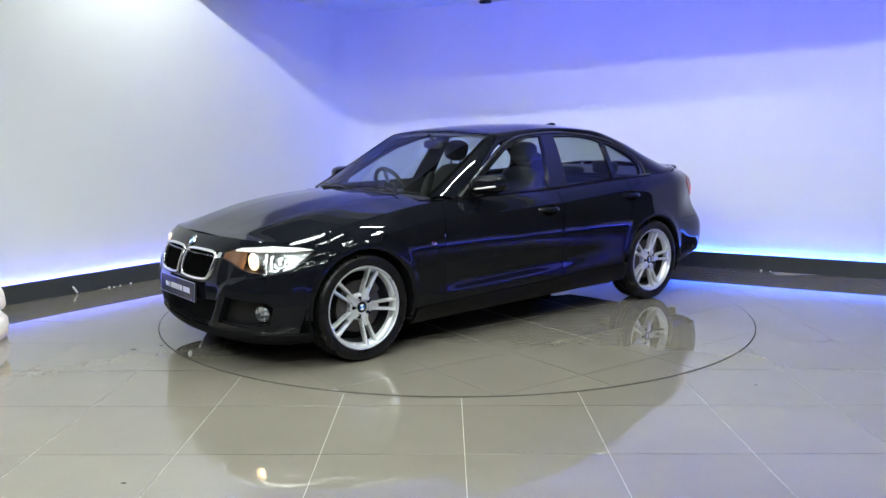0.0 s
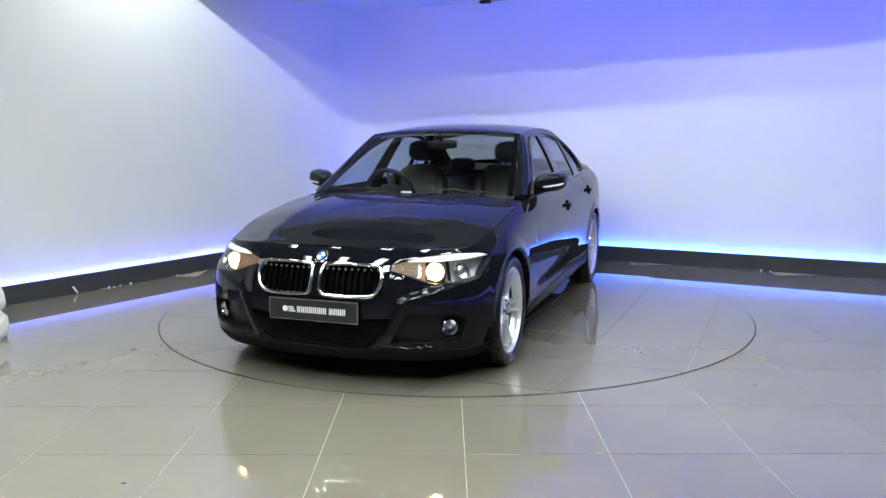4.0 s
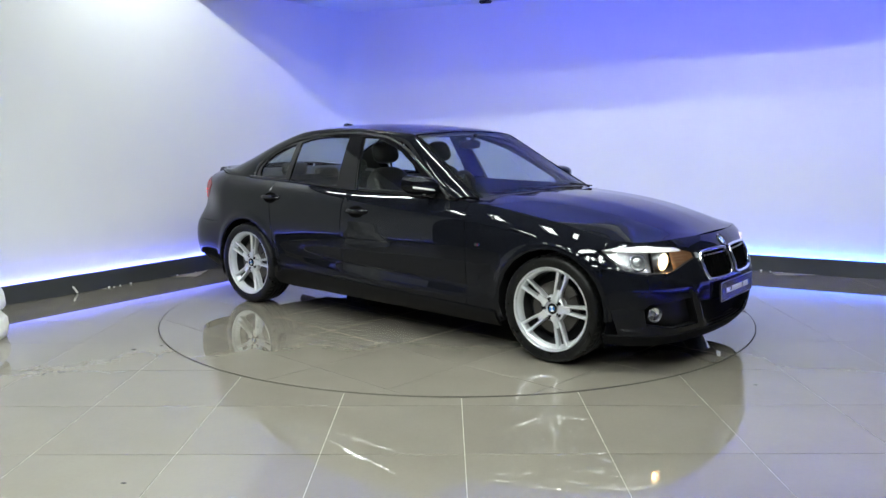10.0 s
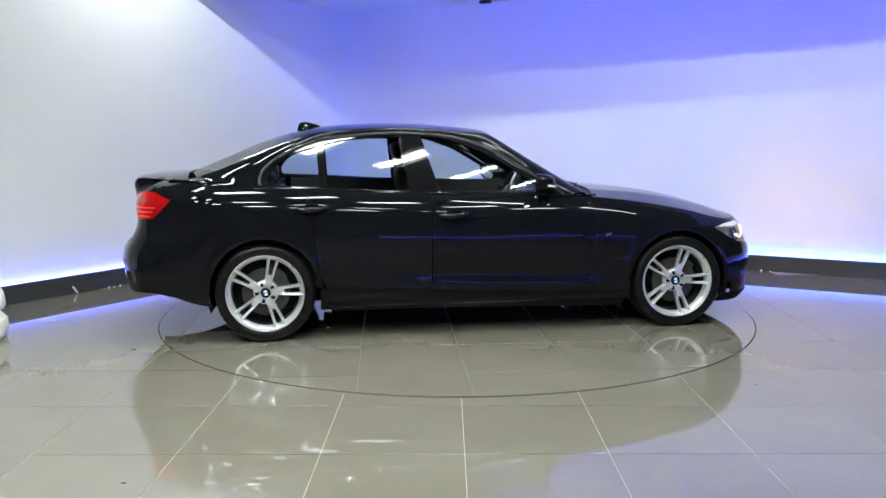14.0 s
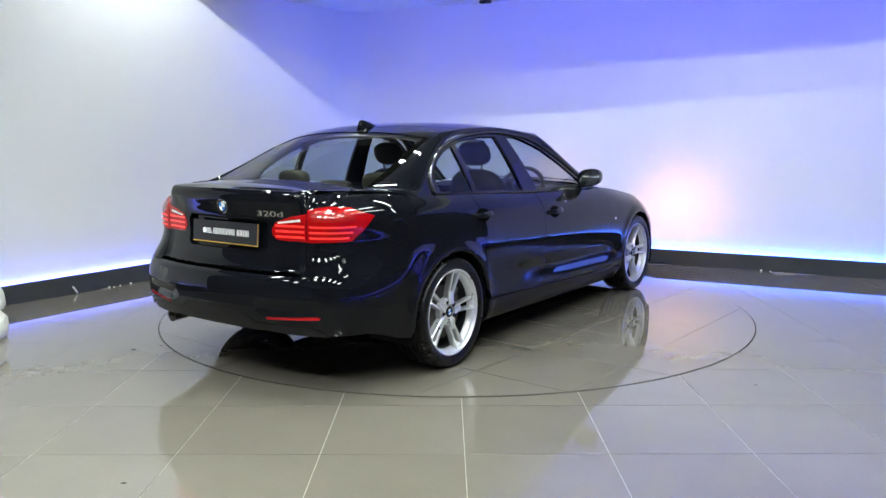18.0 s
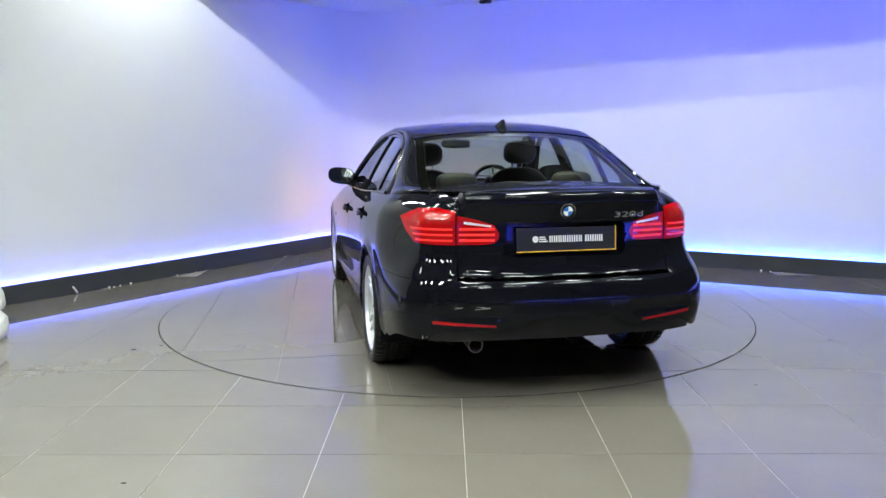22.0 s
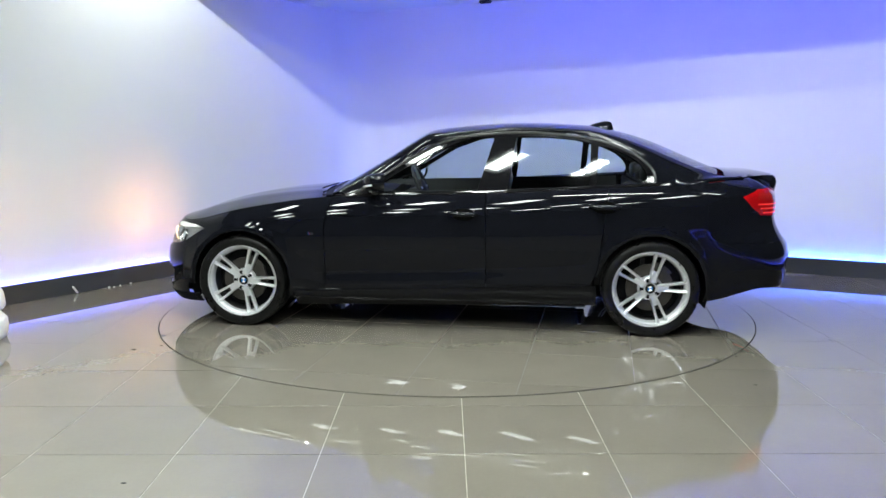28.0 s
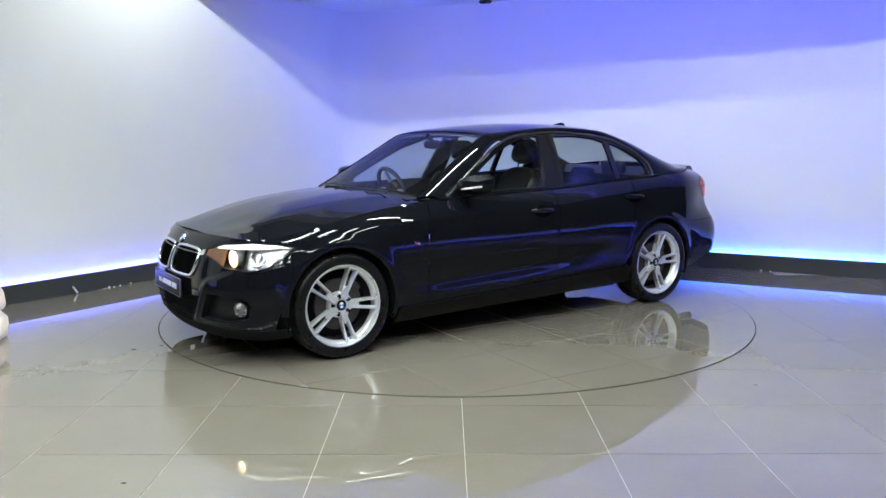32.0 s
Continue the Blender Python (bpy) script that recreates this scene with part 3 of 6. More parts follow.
# the tail: a shelf under the boot lid in the middle, an even flare below the lamps at the corners
REAR_LOW = [(0.20, 0.100), (0.268, 0.050), (0.32, 0.028), (0.365, 0.015), (0.42, 0.005), (0.47, 0.0), (0.53, 0.002)]
REAR_HIGH = [(0.74, 0.102), (0.80, 0.114), (0.90, 0.113), (0.97, 0.104), (1.01, 0.098), (1.040, 0.104), (1.058, 0.122), (1.2, 0.28)]
REAR_MID = soft(REAR_LOW + [(0.572, 0.007), (0.600, 0.013), (0.617, 0.022), (0.633, 0.046), (0.652, 0.074)] + REAR_HIGH, 0.006)
REAR_SIDE = soft(REAR_LOW + [(0.575, 0.008), (0.610, 0.020), (0.65, 0.040), (0.69, 0.064), (0.74, 0.088), (0.80, 0.100), (0.86, 0.098), (0.914, 0.100), (0.964, 0.124), (1.006, 0.172), (1.030, 0.220), (1.041, 0.250), (1.2, 0.75)], 0.012)


def skin(s, z, out=0.0):
    """A point of the lower body: arc length along the plan and height."""
    p, n = plan(s)
    wf, wr = smooth01(1.50, 2.03, p.x), smooth01(-1.70, -2.17, p.x)
    # hollow in the lower doors, rising and fading towards the rear
    hollow = 0.0125 * math.exp(-((z - 0.425 + 0.035 * p.x) / 0.058) ** 2) * smooth01(-1.05, 0.1, p.x) * (1 - smooth01(0.70, 0.95, p.x))
    side = max(IN_LOW(z), 0) + hollow + IN_UP(z - TOP(s))
    corner = smooth01(0.52, 0.64, p.y)
    tail = lerp(REAR_MID(z), REAR_SIDE(z), corner)
    inset = lerp(lerp(side, IN_FRONT(z), wf), tail, wr) - out
    # nose: a fold under each headlight that turns down into a blade beside the lower intake
    if wf > 0:
        y = abs(p.y)
        fold = lerp(0.485, 0.562, (y - 0.44) / 0.25)
        inset += 0.013 * wf * smooth01(0.41, 0.49, y) * (smooth01(fold - 0.020, fold + 0.020, z) - smooth01(0.62, 0.72, z))
        blade = 0.368 + 0.5 * (z - 0.25)
        inset -= 0.010 * wf * math.exp(-((y - blade) / 0.022) ** 2) * (1 - smooth01(0.44, 0.53, z)) * smooth01(0.19, 0.24, z)
    # tail: a soft ridge above each reflector and a shallow hollow below it
    if wr > 0:
        y = abs(p.y)
        band = wr * smooth01(0.28, 0.38, y) * (1 - smooth01(0.62, 0.72, y))
        inset -= 0.007 * band * math.exp(-((z - 0.523) / 0.020) ** 2)
        inset += 0.007 * band * math.exp(-((z - 0.462) / 0.030) ** 2)
    # flared lips round the wheels
    for wx in (1.405, -1.405):
        r = math.hypot(p.x - wx, z - 0.325)
        inset -= 0.010 * math.exp(-((r - 0.375) / 0.035) ** 2) * (1 - wf) * (1 - wr)
    q = p - n * inset
    return Vector((q.x, q.y, z))


def skin_normal(s, z, out=0.0):
    """The body's outward normal at a point of the skin."""
    e = 0.004
    n = (skin(s + e, z, out) - skin(s - e, z, out)).cross(skin(s, z + e, out) - skin(s, z - e, out)).normalized()
    k = plan(s)[1]
    return -n if n.x * k.x + n.y * k.y < 0 else n


def turn_normals(bm, verts):
    """Mirrors the stored normals across the car."""
    if "body_normal" in bm.verts.layers.float_vector.keys():
        lay = bm.verts.layers.float_vector["body_normal"]
        for v in verts:
            n = v[lay]
            v[lay] = Vector((n[0], -n[1], n[2]))


def mirror_bm(bm):
    """Adds the right-hand half."""
    geom = bmesh.ops.duplicate(bm, geom=bm.verts[:] + bm.edges[:] + bm.faces[:])["geom"]
    vs = [g for g in geom if isinstance(g, bmesh.types.BMVert)]
    for v in vs:
        v.co.y = -v.co.y
    turn_normals(bm, vs)
    bmesh.ops.reverse_faces(bm, faces=[g for g in geom if isinstance(g, bmesh.types.BMFace)])


def flip_y(bm):
    for v in bm.verts:
        v.co.y = -v.co.y
    turn_normals(bm, bm.verts)
    bmesh.ops.reverse_faces(bm, faces=bm.faces)


def cut_convex(bm, poly, keep):
    """In the flat space of (s, z): keeps the inside of a convex outline, or takes it out."""
    c = sum((Vector(p) for p in poly), Vector((0, 0))) / len(poly)
    inside = []
    for i, a in enumerate(poly):
        a, b = Vector(a), Vector(poly[(i + 1) % len(poly)])
        d = b - a
        n = Vector((d.y, -d.x)).normalized()
        if n.dot(c - a) > 0:
            n = -n
        inside.append((a, n))
        bmesh.ops.bisect_plane(bm, geom=bm.verts[:] + bm.edges[:] + bm.faces[:], dist=1e-5, plane_co=(a.x, a.y, 0), plane_no=(n.x, n.y, 0), clear_outer=keep)
    if not keep:
        dead = []
        for f in bm.faces:
            q = f.calc_center_median().xy
            if all((q - a).dot(n) < 0 for a, n in inside):
                dead.append(f)
        bmesh.ops.delete(bm, geom=dead, context="FACES")


def arch(wx, r=0.356, n=22, zc=0.325):
    """The outline of a wheel opening in (s, z)."""
    s0 = sx(wx)
    return [(s0 + r * math.cos(2 * math.pi * k / n), zc + r * math.sin(2 * math.pi * k / n)) for k in range(n)]


def flat(s0, s1, z0, z1, ns, nz):
    """A grid in (s, z); the heights may be functions of s."""
    bm = bmesh.new()
    lo = z0 if callable(z0) else (lambda s: z0)
    hi = z1 if callable(z1) else (lambda s: z1)

    def f(u, v):
        s = lerp(s0, s1, u)
        return (s, lerp(lo(s), hi(s), v), 0)
    sheet(bm, f, ns, nz)
    return bm


def wrap(bm, out=0.0):
    """Lays the flat piece on the body."""
    lay = bm.verts.layers.float_vector.new("body_normal")
    for v in bm.verts:
        s, z = v.co.x, v.co.y
        v.co = skin(s, z, out)
        v[lay] = skin_normal(s, z, out)
    bmesh.ops.recalc_face_normals(bm, faces=bm.faces)
    # faces look outwards
    a = sum((f.normal.dot(f.calc_center_median() - Vector((0, 0, 0.5))) for f in bm.faces))
    if a < 0:
        bmesh.ops.reverse_faces(bm, faces=bm.faces)
    return bm


def both(name, build, mat, label="", parent=None, solid=0.0, **kw):
    """The part on the car's left and its mirror on the right."""
    made = []
    for side in (1, -1):
        bm = build()
        if side < 0:
            flip_y(bm)
        made.append(part(name, bm, mat, parent[0 if side > 0 else 1] if isinstance(parent, (list, tuple)) else (parent or car), label, solid=solid, **kw))
    return made


SHUT = 0.0028
HEADLIGHT = [(sf(0.405), 0.640), (sf(0.580), 0.585), (sf(0.64), 0.573), (sx(1.95), 0.572), (sx(1.86), 0.590), (sx(1.685), 0.690), (sx(1.80), 0.712), (sx(1.97), 0.720), (sf(0.55), 0.704), (sf(0.405), 0.666)]
KIDNEY = [(sf(0.050), 0.503), (sf(0.30), 0.501), (sf(0.345), 0.525), (sf(0.372), 0.590), (sf(0.366), 0.645), (sf(0.335), 0.666), (sf(0.055), 0.668), (sf(0.026), 0.650), (sf(0.026), 0.53)]
INTAKE = [(-0.002, 0.222), (sf(0.29), 0.224), (sf(0.375), 0.30), (sf(0.425), 0.395), (-0.002, 0.372)]
SIDE_INTAKE = [(sf(0.412), 0.262), (sf(0.61), 0.257), (sf(0.762), 0.287), (sf(0.774), 0.380), (sf(0.745), 0.410), (sf(0.495), 0.424)]
OUT_TAIL = [(sx(-1.995), 0.929), (sx(-2.07), 0.855), (sx(-2.145), 0.806), (sr(0.588), 0.798), (sr(0.588), 0.966), (sr(0.70), 0.982), (sx(-2.13), 0.976)]
IN_TAIL = [(sr(0.580), 0.800), (sr(0.45), 0.801), (sr(0.390), 0.806), (sr(0.366), 0.826), (sr(0.360), 0.855), (sr(0.388), 0.896), (sr(0.480), 0.925), (sr(0.580), 0.944)]
SILL_TOP = lambda s: lerp(0.345, 0.262, min(max((plan(s)[0].x + 1.03) / 2.05, 0), 1))
SILL_LOW = lambda s: lerp(0.200, 0.155, min(max((plan(s)[0].x + 1.0) / 2.0, 0), 1))


def front_bumper():
    bm = flat(0.0, sx(1.66), 0.214, TOP, 96, 48)
    cut_convex(bm, [(-0.1, 0.0), (sx(1.735), 0.0), (sx(1.735), 0.55), (sx(1.70), 0.66), (sx(1.69), 1.0), (-0.1, 1.0)], True)
    for hole in (HEADLIGHT, KIDNEY, INTAKE, SIDE_INTAKE):
        cut_convex(bm, hole, False)
    wrap(bm)
    mirror_bm(bm)
    bmesh.ops.remove_doubles(bm, verts=bm.verts, dist=0.0008)
    return bm


part("front_bumper", front_bumper(), PAINT, car, "deep sport bumper, gloss black", solid=0.012)


def front_wing():
    bm = flat(sx(1.80), sx(0.72), 0.21, TOP, 44, 30)
    cut_convex(bm, [(sx(2.3) - 0.2, 0.0), (sx(1.735) + SHUT, 0.0), (sx(1.735) + SHUT, 0.55), (sx(1.70) + SHUT, 0.66), (sx(1.69) + SHUT, 1.2), (sx(2.3) - 0.2, 1.2)], False)
    cut_convex(bm, [(sx(0.80) - SHUT, 0.0), (sx(0.80) - SHUT, 0.72), (sx(0.70) - SHUT, 1.2), (sx(0.0), 1.2), (sx(0.0), 0.0)], False)
    cut_convex(bm, arch(1.405), False)
    cut_convex(bm, HEADLIGHT, False)
    cut_convex(bm, [(sx(1.8), 0.0), (sx(1.405), 0.0), (sx(1.405), 0.30), (sx(1.8), 0.30)], False)
    return wrap(bm)


both("front_wing", front_wing, PAINT, solid=0.012)


def front_door():
    bm = flat(sx(0.83), sx(-0.315) - SHUT, SILL_TOP, TOP, 44, 26)
    cut_convex(bm, [(sx(0.80) + SHUT, 0.0), (sx(0.80) + SHUT, 0.72), (sx(0.70), 1.2), (sx(-0.315) - SHUT, 1.2), (sx(-0.315) - SHUT, 0.0)], True)
    return wrap(bm)


def rear_door():
    bm = flat(sx(-0.315) + SHUT, sx(-1.33), SILL_TOP, TOP, 40, 26)
    cut_convex(bm, [(sx(-0.31), 0.0), (sx(-1.00) - SHUT, 0.0), (sx(-1.05) - SHUT, 0.40), (sx(-1.165) - SHUT, 0.68), (sx(-1.30) - SHUT, 0.97), (sx(-1.31) - SHUT, 1.2), (sx(-0.31), 1.2)], True)
    cut_convex(bm, arch(-1.405, 0.362), False)
    return wrap(bm)


fd = both("front_door", front_door, PAINT, "front door, gloss black", solid=0.012)
rd = both("rear_door", rear_door, PAINT, "rear door, gloss black", solid=0.012)


def quarter():
    bm = flat(sx(-1.0), sr(0.50), 0.24, TOP, 56, 30)
    cut_convex(bm, [(sx(-0.31), 0.0), (sx(-1.00) + SHUT, 0.0), (sx(-1.05) + SHUT, 0.40), (sx(-1.165) + SHUT, 0.68), (sx(-1.30) + SHUT, 0.97), (sx(-1.31) + SHUT, 1.2), (sx(-0.31), 1.2)], False)
    cut_convex(bm, [(sx(-0.9), 0.0), (sx(-1.405), 0.0), (sx(-1.405), 0.40), (sx(-0.9), 0.40)], False)
    cut_convex(bm, arch(-1.405), False)
    cut_convex(bm, OUT_TAIL, False)
    # bumper's share, and the boot lid's
    cut_convex(bm, [(sx(-1.755), 0.0), (sx(-1.765), 0.45), (sx(-1.80), 0.633), (S_END + 0.2, 0.633), (S_END + 0.2, 0.0)], False)
    cut_convex(bm, [(sr(0.56), 0.5), (sr(0.584), 0.72), (sr(0.584), 1.2), (S_END + 0.3, 1.2), (S_END + 0.3, 0.5)], False)
    return wrap(bm)


both("rear_wing", quarter, PAINT, solid=0.012)


def insert_top(s):
    """Upper edge of the insert under the rear bumper, raised in the middle."""
    return 0.386 + 0.056 * (1 - smooth01(0.17, 0.33, abs(plan(s)[0].y)))


def rear_bumper():
    low = lambda s: lerp(lerp(0.245, 0.335, smooth01(sx(-1.75), sx(-2.15), s)), insert_top(s), smooth01(sr(0.75), sr(0.62), s))
    bm = flat(sx(-1.66), S_END, low, lambda s: 0.630, 72, 48)
    cut_convex(bm, [(sx(-1.755), 0.0), (sx(-1.765), 0.45), (sx(-1.80) + SHUT, 0.66), (S_END + 0.1, 0.66), (S_END + 0.1, 0.0)], True)
    cut_convex(bm, arch(-1.405), False)
    cut_convex(bm, REFLECT, False)
    wrap(bm)
    mirror_bm(bm)
    bmesh.ops.remove_doubles(bm, verts=bm.verts, dist=0.0008)
    return bm


REFLECT = [(sr(0.69), 0.421), (sr(0.69), 0.438), (sr(0.665), 0.438), (sr(0.385), 0.417), (sr(0.385), 0.404)]
part("rear_bumper", rear_bumper(), PAINT, car, "rear bumper, gloss black", solid=0.012)


def boot_lid():
    bm = flat(sr(0.62), S_END, 0.646, TOP, 30, 40)
    cut_convex(bm, [(sr(0.56), 0.5), (sr(0.584) + 2 * SHUT, 0.72), (sr(0.584) + 2 * SHUT, 1.2), (S_END + 0.3, 1.2), (S_END + 0.3, 0.5)], True)
    cut_convex(bm, IN_TAIL, False)
    cut_convex(bm, PLATE_WELL, False)
    wrap(bm)
    mirror_bm(bm)
    bmesh.ops.remove_doubles(bm, verts=bm.verts, dist=0.0008)
    return bm


PLATE_WELL = [(sr(0.335), 0.755), (sr(0.30), 0.735), (S_END + 0.001, 0.735), (S_END + 0.001, 0.905), (sr(0.30), 0.905), (sr(0.335), 0.885)]
boot = part("boot_lid", boot_lid(), PAINT, car, "boot lid with lip spoiler, gloss black", solid=0.012)

# side skirts under the doors
both("side_skirt", lambda: wrap(flat(sx(1.02), sx(-1.05), SILL_LOW, lambda s: SILL_TOP(s) - 0.004, 40, 8), 0.012), SKIRT, "satin black side skirt", solid=0.02)


# upper edge of the lower body, used by bonnet, boot deck and pillars
TOP_S = [i * S_END / 400 for i in range(401)]
TOP_P = [skin(s, TOP(s)) for s in TOP_S]


def rim_half(x):
    """Half width and height of the shoulder at x."""
    xs = [p.x for p in TOP_P]
    for a, b in zip(TOP_P, TOP_P[1:]):
        if a.x >= x >= b.x:
            t = (a.x - x) / max(a.x - b.x, 1e-9)
            return lerp(a.y, b.y, t), lerp(a.z, b.z, t)
    return (TOP_P[0].y, TOP_P[0].z) if x > TOP_P[0].x else (TOP_P[-1].y, TOP_P[-1].z)


NOSE_X = TOP_P[0].x
TAIL_X = TOP_P[-1].x
BONNET_Z = curve2([(0.80, 0.960), (0.95, 0.952), (1.15, 0.940), (1.37, 0.917), (1.60, 0.876), (1.80, 0.821), (1.95, 0.769), (NOSE_X, 0.743)])
BOOT_Z = curve2([(TAIL_X, 1.059), (-2.25, 1.069), (-2.1, 1.080), (-1.9, 1.092), (-1.7, 1.10)])


RIM_X = [0.78, 0.95, 1.15, 1.35, 1.55, 1.70, 1.82, 1.92, 1.98, NOSE_X - 0.016]
RIM_W = curve2([(x, rim_half(x)[0]) for x in RIM_X])
RIM_Z = curve2([(x, rim_half(x)[1]) for x in RIM_X])


def bonnet():
    bm = bmesh.new()

    def f(u, v):
        e = lerp(-1, 1, v)
        x1 = NOSE_X - 0.018
        x = lerp(0.905 - 0.10 * abs(e) ** 2.2, x1, 1 - (1 - u) ** 1.25)
        w, zt = RIM_W(x) - 0.004, RIM_Z(x)
        z = BONNET_Z(x) - (BONNET_Z(x) - zt) * abs(e) ** 2.3
        fade = smooth01(NOSE_X, 1.7, x)
        z += 0.0048 * fade * (math.exp(-((abs(e) - 0.62) / 0.13) ** 2)) + 0.0008 * fade * math.exp(-((abs(e) - 0.24) / 0.07) ** 2)
        return (x, e * w, z + 0.001)
    sheet(bm, f, 64, 96, flip=False)
    bmesh.ops.recalc_face_normals(bm, faces=bm.faces)
    if sum(f.normal.z for f in bm.faces) < 0:
        bmesh.ops.reverse_faces(bm, faces=bm.faces)
    return bm


part("bonnet", bonnet(), PAINT, car, "creased bonnet, gloss black", solid=0.012)

# ridge line of the cabin: screen edge, roof edge, rear glass edge
A_PTS = [(0.78, 0.718, 0.935), (0.475, 0.657, 1.115), (0.165, 0.592, 1.308), (0.005, 0.574, 1.350), (-0.45, 0.566, 1.384), (-0.90, 0.566, 1.372), (-1.12, 0.570, 1.338),
         (-1.36, 0.598, 1.258), (-1.60, 0.638, 1.152), (-1.84, 0.658, 1.066), (-1.93, 0.648, 1.056), (-2.02, 0.640, 1.050)]
B_PTS = [(0.66, 0.930), (0.43, 1.040), (0.15, 1.232), (-0.06, 1.308), (-0.47, 1.352), (-0.78, 1.345), (-1.05, 1.312), (-1.30, 1.192), (-1.425, 1.090), (-1.452, 1.000), (-1.72, None), (-2.00, None)]


SPLINES = {}


def through_pts(pts, t):
    key = id(pts)
    if key not in SPLINES:
        SPLINES[key] = [curve2([(i, p[k]) for i, p in enumerate(pts)]) for k in range(3)]
    return Vector([f(t) for f in SPLINES[key]])


def side_y(x, z):
    """The leaning plane of the side windows."""
    h = z - 0.94
    return 0.803 - 0.42 * h - 0.32 * h * h - 0.028 * max(0.0, x + 0.1) ** 2 - 0.020 * max(0.0, -x - 0.8) ** 2


B3 = []
for bx, bz in B_PTS:
    if bz is None:
        w, zt = rim_half(bx)
        B3.append((bx, w - 0.002, zt))
    else:
        B3.append((bx, side_y(bx, bz) + 0.004, bz))
CROSS_X = curve2([(0, 0.072), (2.4, 0.04), (4, 0.0), (6, -0.03), (6.4, -0.045), (9, -0.10)])
CROSS_Z = curve2([(0, 0.022), (1, 0.018), (2, 0.022), (2.4, 0.026), (3, 0.036), (4, 0.037), (5, 0.038), (6, 0.040), (6.4, 0.043), (8, 0.043), (9, 0.034)])


A_GLASS = A_PTS[:9] + [(-1.84, 0.668, 1.054), (-2.08, 0.712, 0.958)]


def cabin_top(t, e, down=0.0, inset=0.0):
    p = through_pts(A_PTS if t < 7 else A_GLASS, t)
    return Vector((p.x + CROSS_X(t) * (1 - e * e), e * (p.y - inset), p.z + CROSS_Z(t) * (1 - abs(e) ** 2.4) - down))


def top_sheet(t0, t1, nt, ne, down=0.0, inset=0.0):
    bm = bmesh.new()
    sheet(bm, lambda u, v: cabin_top(lerp(t0, t1, u), lerp(-1, 1, v), down, inset), nt, ne)
    bmesh.ops.recalc_face_normals(bm, faces=bm.faces)
    if sum(f.normal.z for f in bm.faces) < 0:
        bmesh.ops.reverse_faces(bm, faces=bm.faces)
    return bm


T_HEAD, T_REAR = 2.35, 6.35
part("roof", top_sheet(T_HEAD, T_REAR, 30, 28), PAINT, car, "smooth roof panel, gloss black", solid=0.014)
screen = part("windscreen", top_sheet(0.02, T_HEAD - 0.02, 24, 24, 0.004, 0.004), PANE_FRONT, car, "laminated windscreen")
rear_screen = part("rear_window", top_sheet(T_REAR + 0.02, 8.95, 24, 24, 0.004, 0.004), PANE_REAR, car, "tinted rear window with heating lines")
for o in (screen, rear_screen):
    o.visible_shadow = False


def glass_border(t0, t1, e0):
    """Black printed band along the side edge of a screen, just inside the glass."""
    def make():
        bm = bmesh.new()
        sheet(bm, lambda u, v: cabin_top(lerp(t0, t1, u), lerp(e0, 0.995, v), 0.009, 0.004), 20, 4)
        bmesh.ops.recalc_face_normals(bm, faces=bm.faces)
        return bm
    return make


both("glass_border", glass_border(T_REAR + 0.02, 8.9, 0.92), DEAD_BLACK, "black printed glass border", [rear_screen, rear_screen], solid=0.002)
both("glass_border", glass_border(0.05, T_HEAD - 0.03, 0.94), DEAD_BLACK, "black printed glass border", [screen, screen], solid=0.002)


def side_frame():
    bm = bmesh.new()

    def f(u, v):
        t = u * (len(A_PTS) - 1)
        a, b = through_pts(A_PTS, t), through_pts(B3, t)
        p = a.lerp(b, v)
        k = (a - b).length
        n = Vector((0, 0.8, 0.6))
        return p + n * ((lerp(0.42, 0.22, smooth01(1.6, 3.0, t)) if t < 4 else lerp(0.22, 0.30, smooth01(5.5, 7.0, t))) * k * v * (1 - v) + 0.006 * math.sin(math.pi * v))
    sheet(bm, f, 66, 8)
    bmesh.ops.recalc_face_normals(bm, faces=bm.faces)
    if sum(f.normal.y for f in bm.faces) < 0:
        bmesh.ops.reverse_faces(bm, faces=bm.faces)
    return bm


both("pillar_and_roof_rail", side_frame, PAINT, "roof rail with front and rear pillars", solid=0.02)

# ------------------------------------------------------------- wheels


def spoke_face(bm, angle, sgn, r0, r1, y0, y1, thick):
    """One of a pair of tapering spokes, beside the line at the given angle."""
    n = 10
    rows = []
    c, s = math.cos(angle), math.sin(angle)
    for i in range(n + 1):
        t = i / n
        r = lerp(r0, r1, t)
        mid = sgn * lerp(0.0125, 0.0300, t ** 0.85)
        h = lerp(0.0088, 0.0102, t) * (1 - 0.12 * math.sin(math.pi * t)) + 0.006 * smooth01(0.86, 1.0, t)
        y = lerp(y0, y1, t ** 1.4)
        ring = []
        for q, dy in ((-1.0, -thick), (-1.0, -0.007), (-0.55, 0.0), (0.55, 0.0), (1.0, -0.007), (1.0, -thick)):
            # the edge beside the slit lies lower than the outer one
            dy -= 0.004 if q * sgn < 0 and dy > -0.02 else 0.0
            w = mid + q * h
            ring.append(bm.verts.new((r * c - w * s, y + dy, r * s + w * c)))
        rows.append(ring)
    for i in range(n):
        for j in range(6):
            bm.faces.new((rows[i][j], rows[i][(j + 1) % 6], rows[i + 1][(j + 1) % 6], rows[i + 1][j]))
    bm.faces.new(rows[0])
    bm.faces.new(rows[-1][::-1])


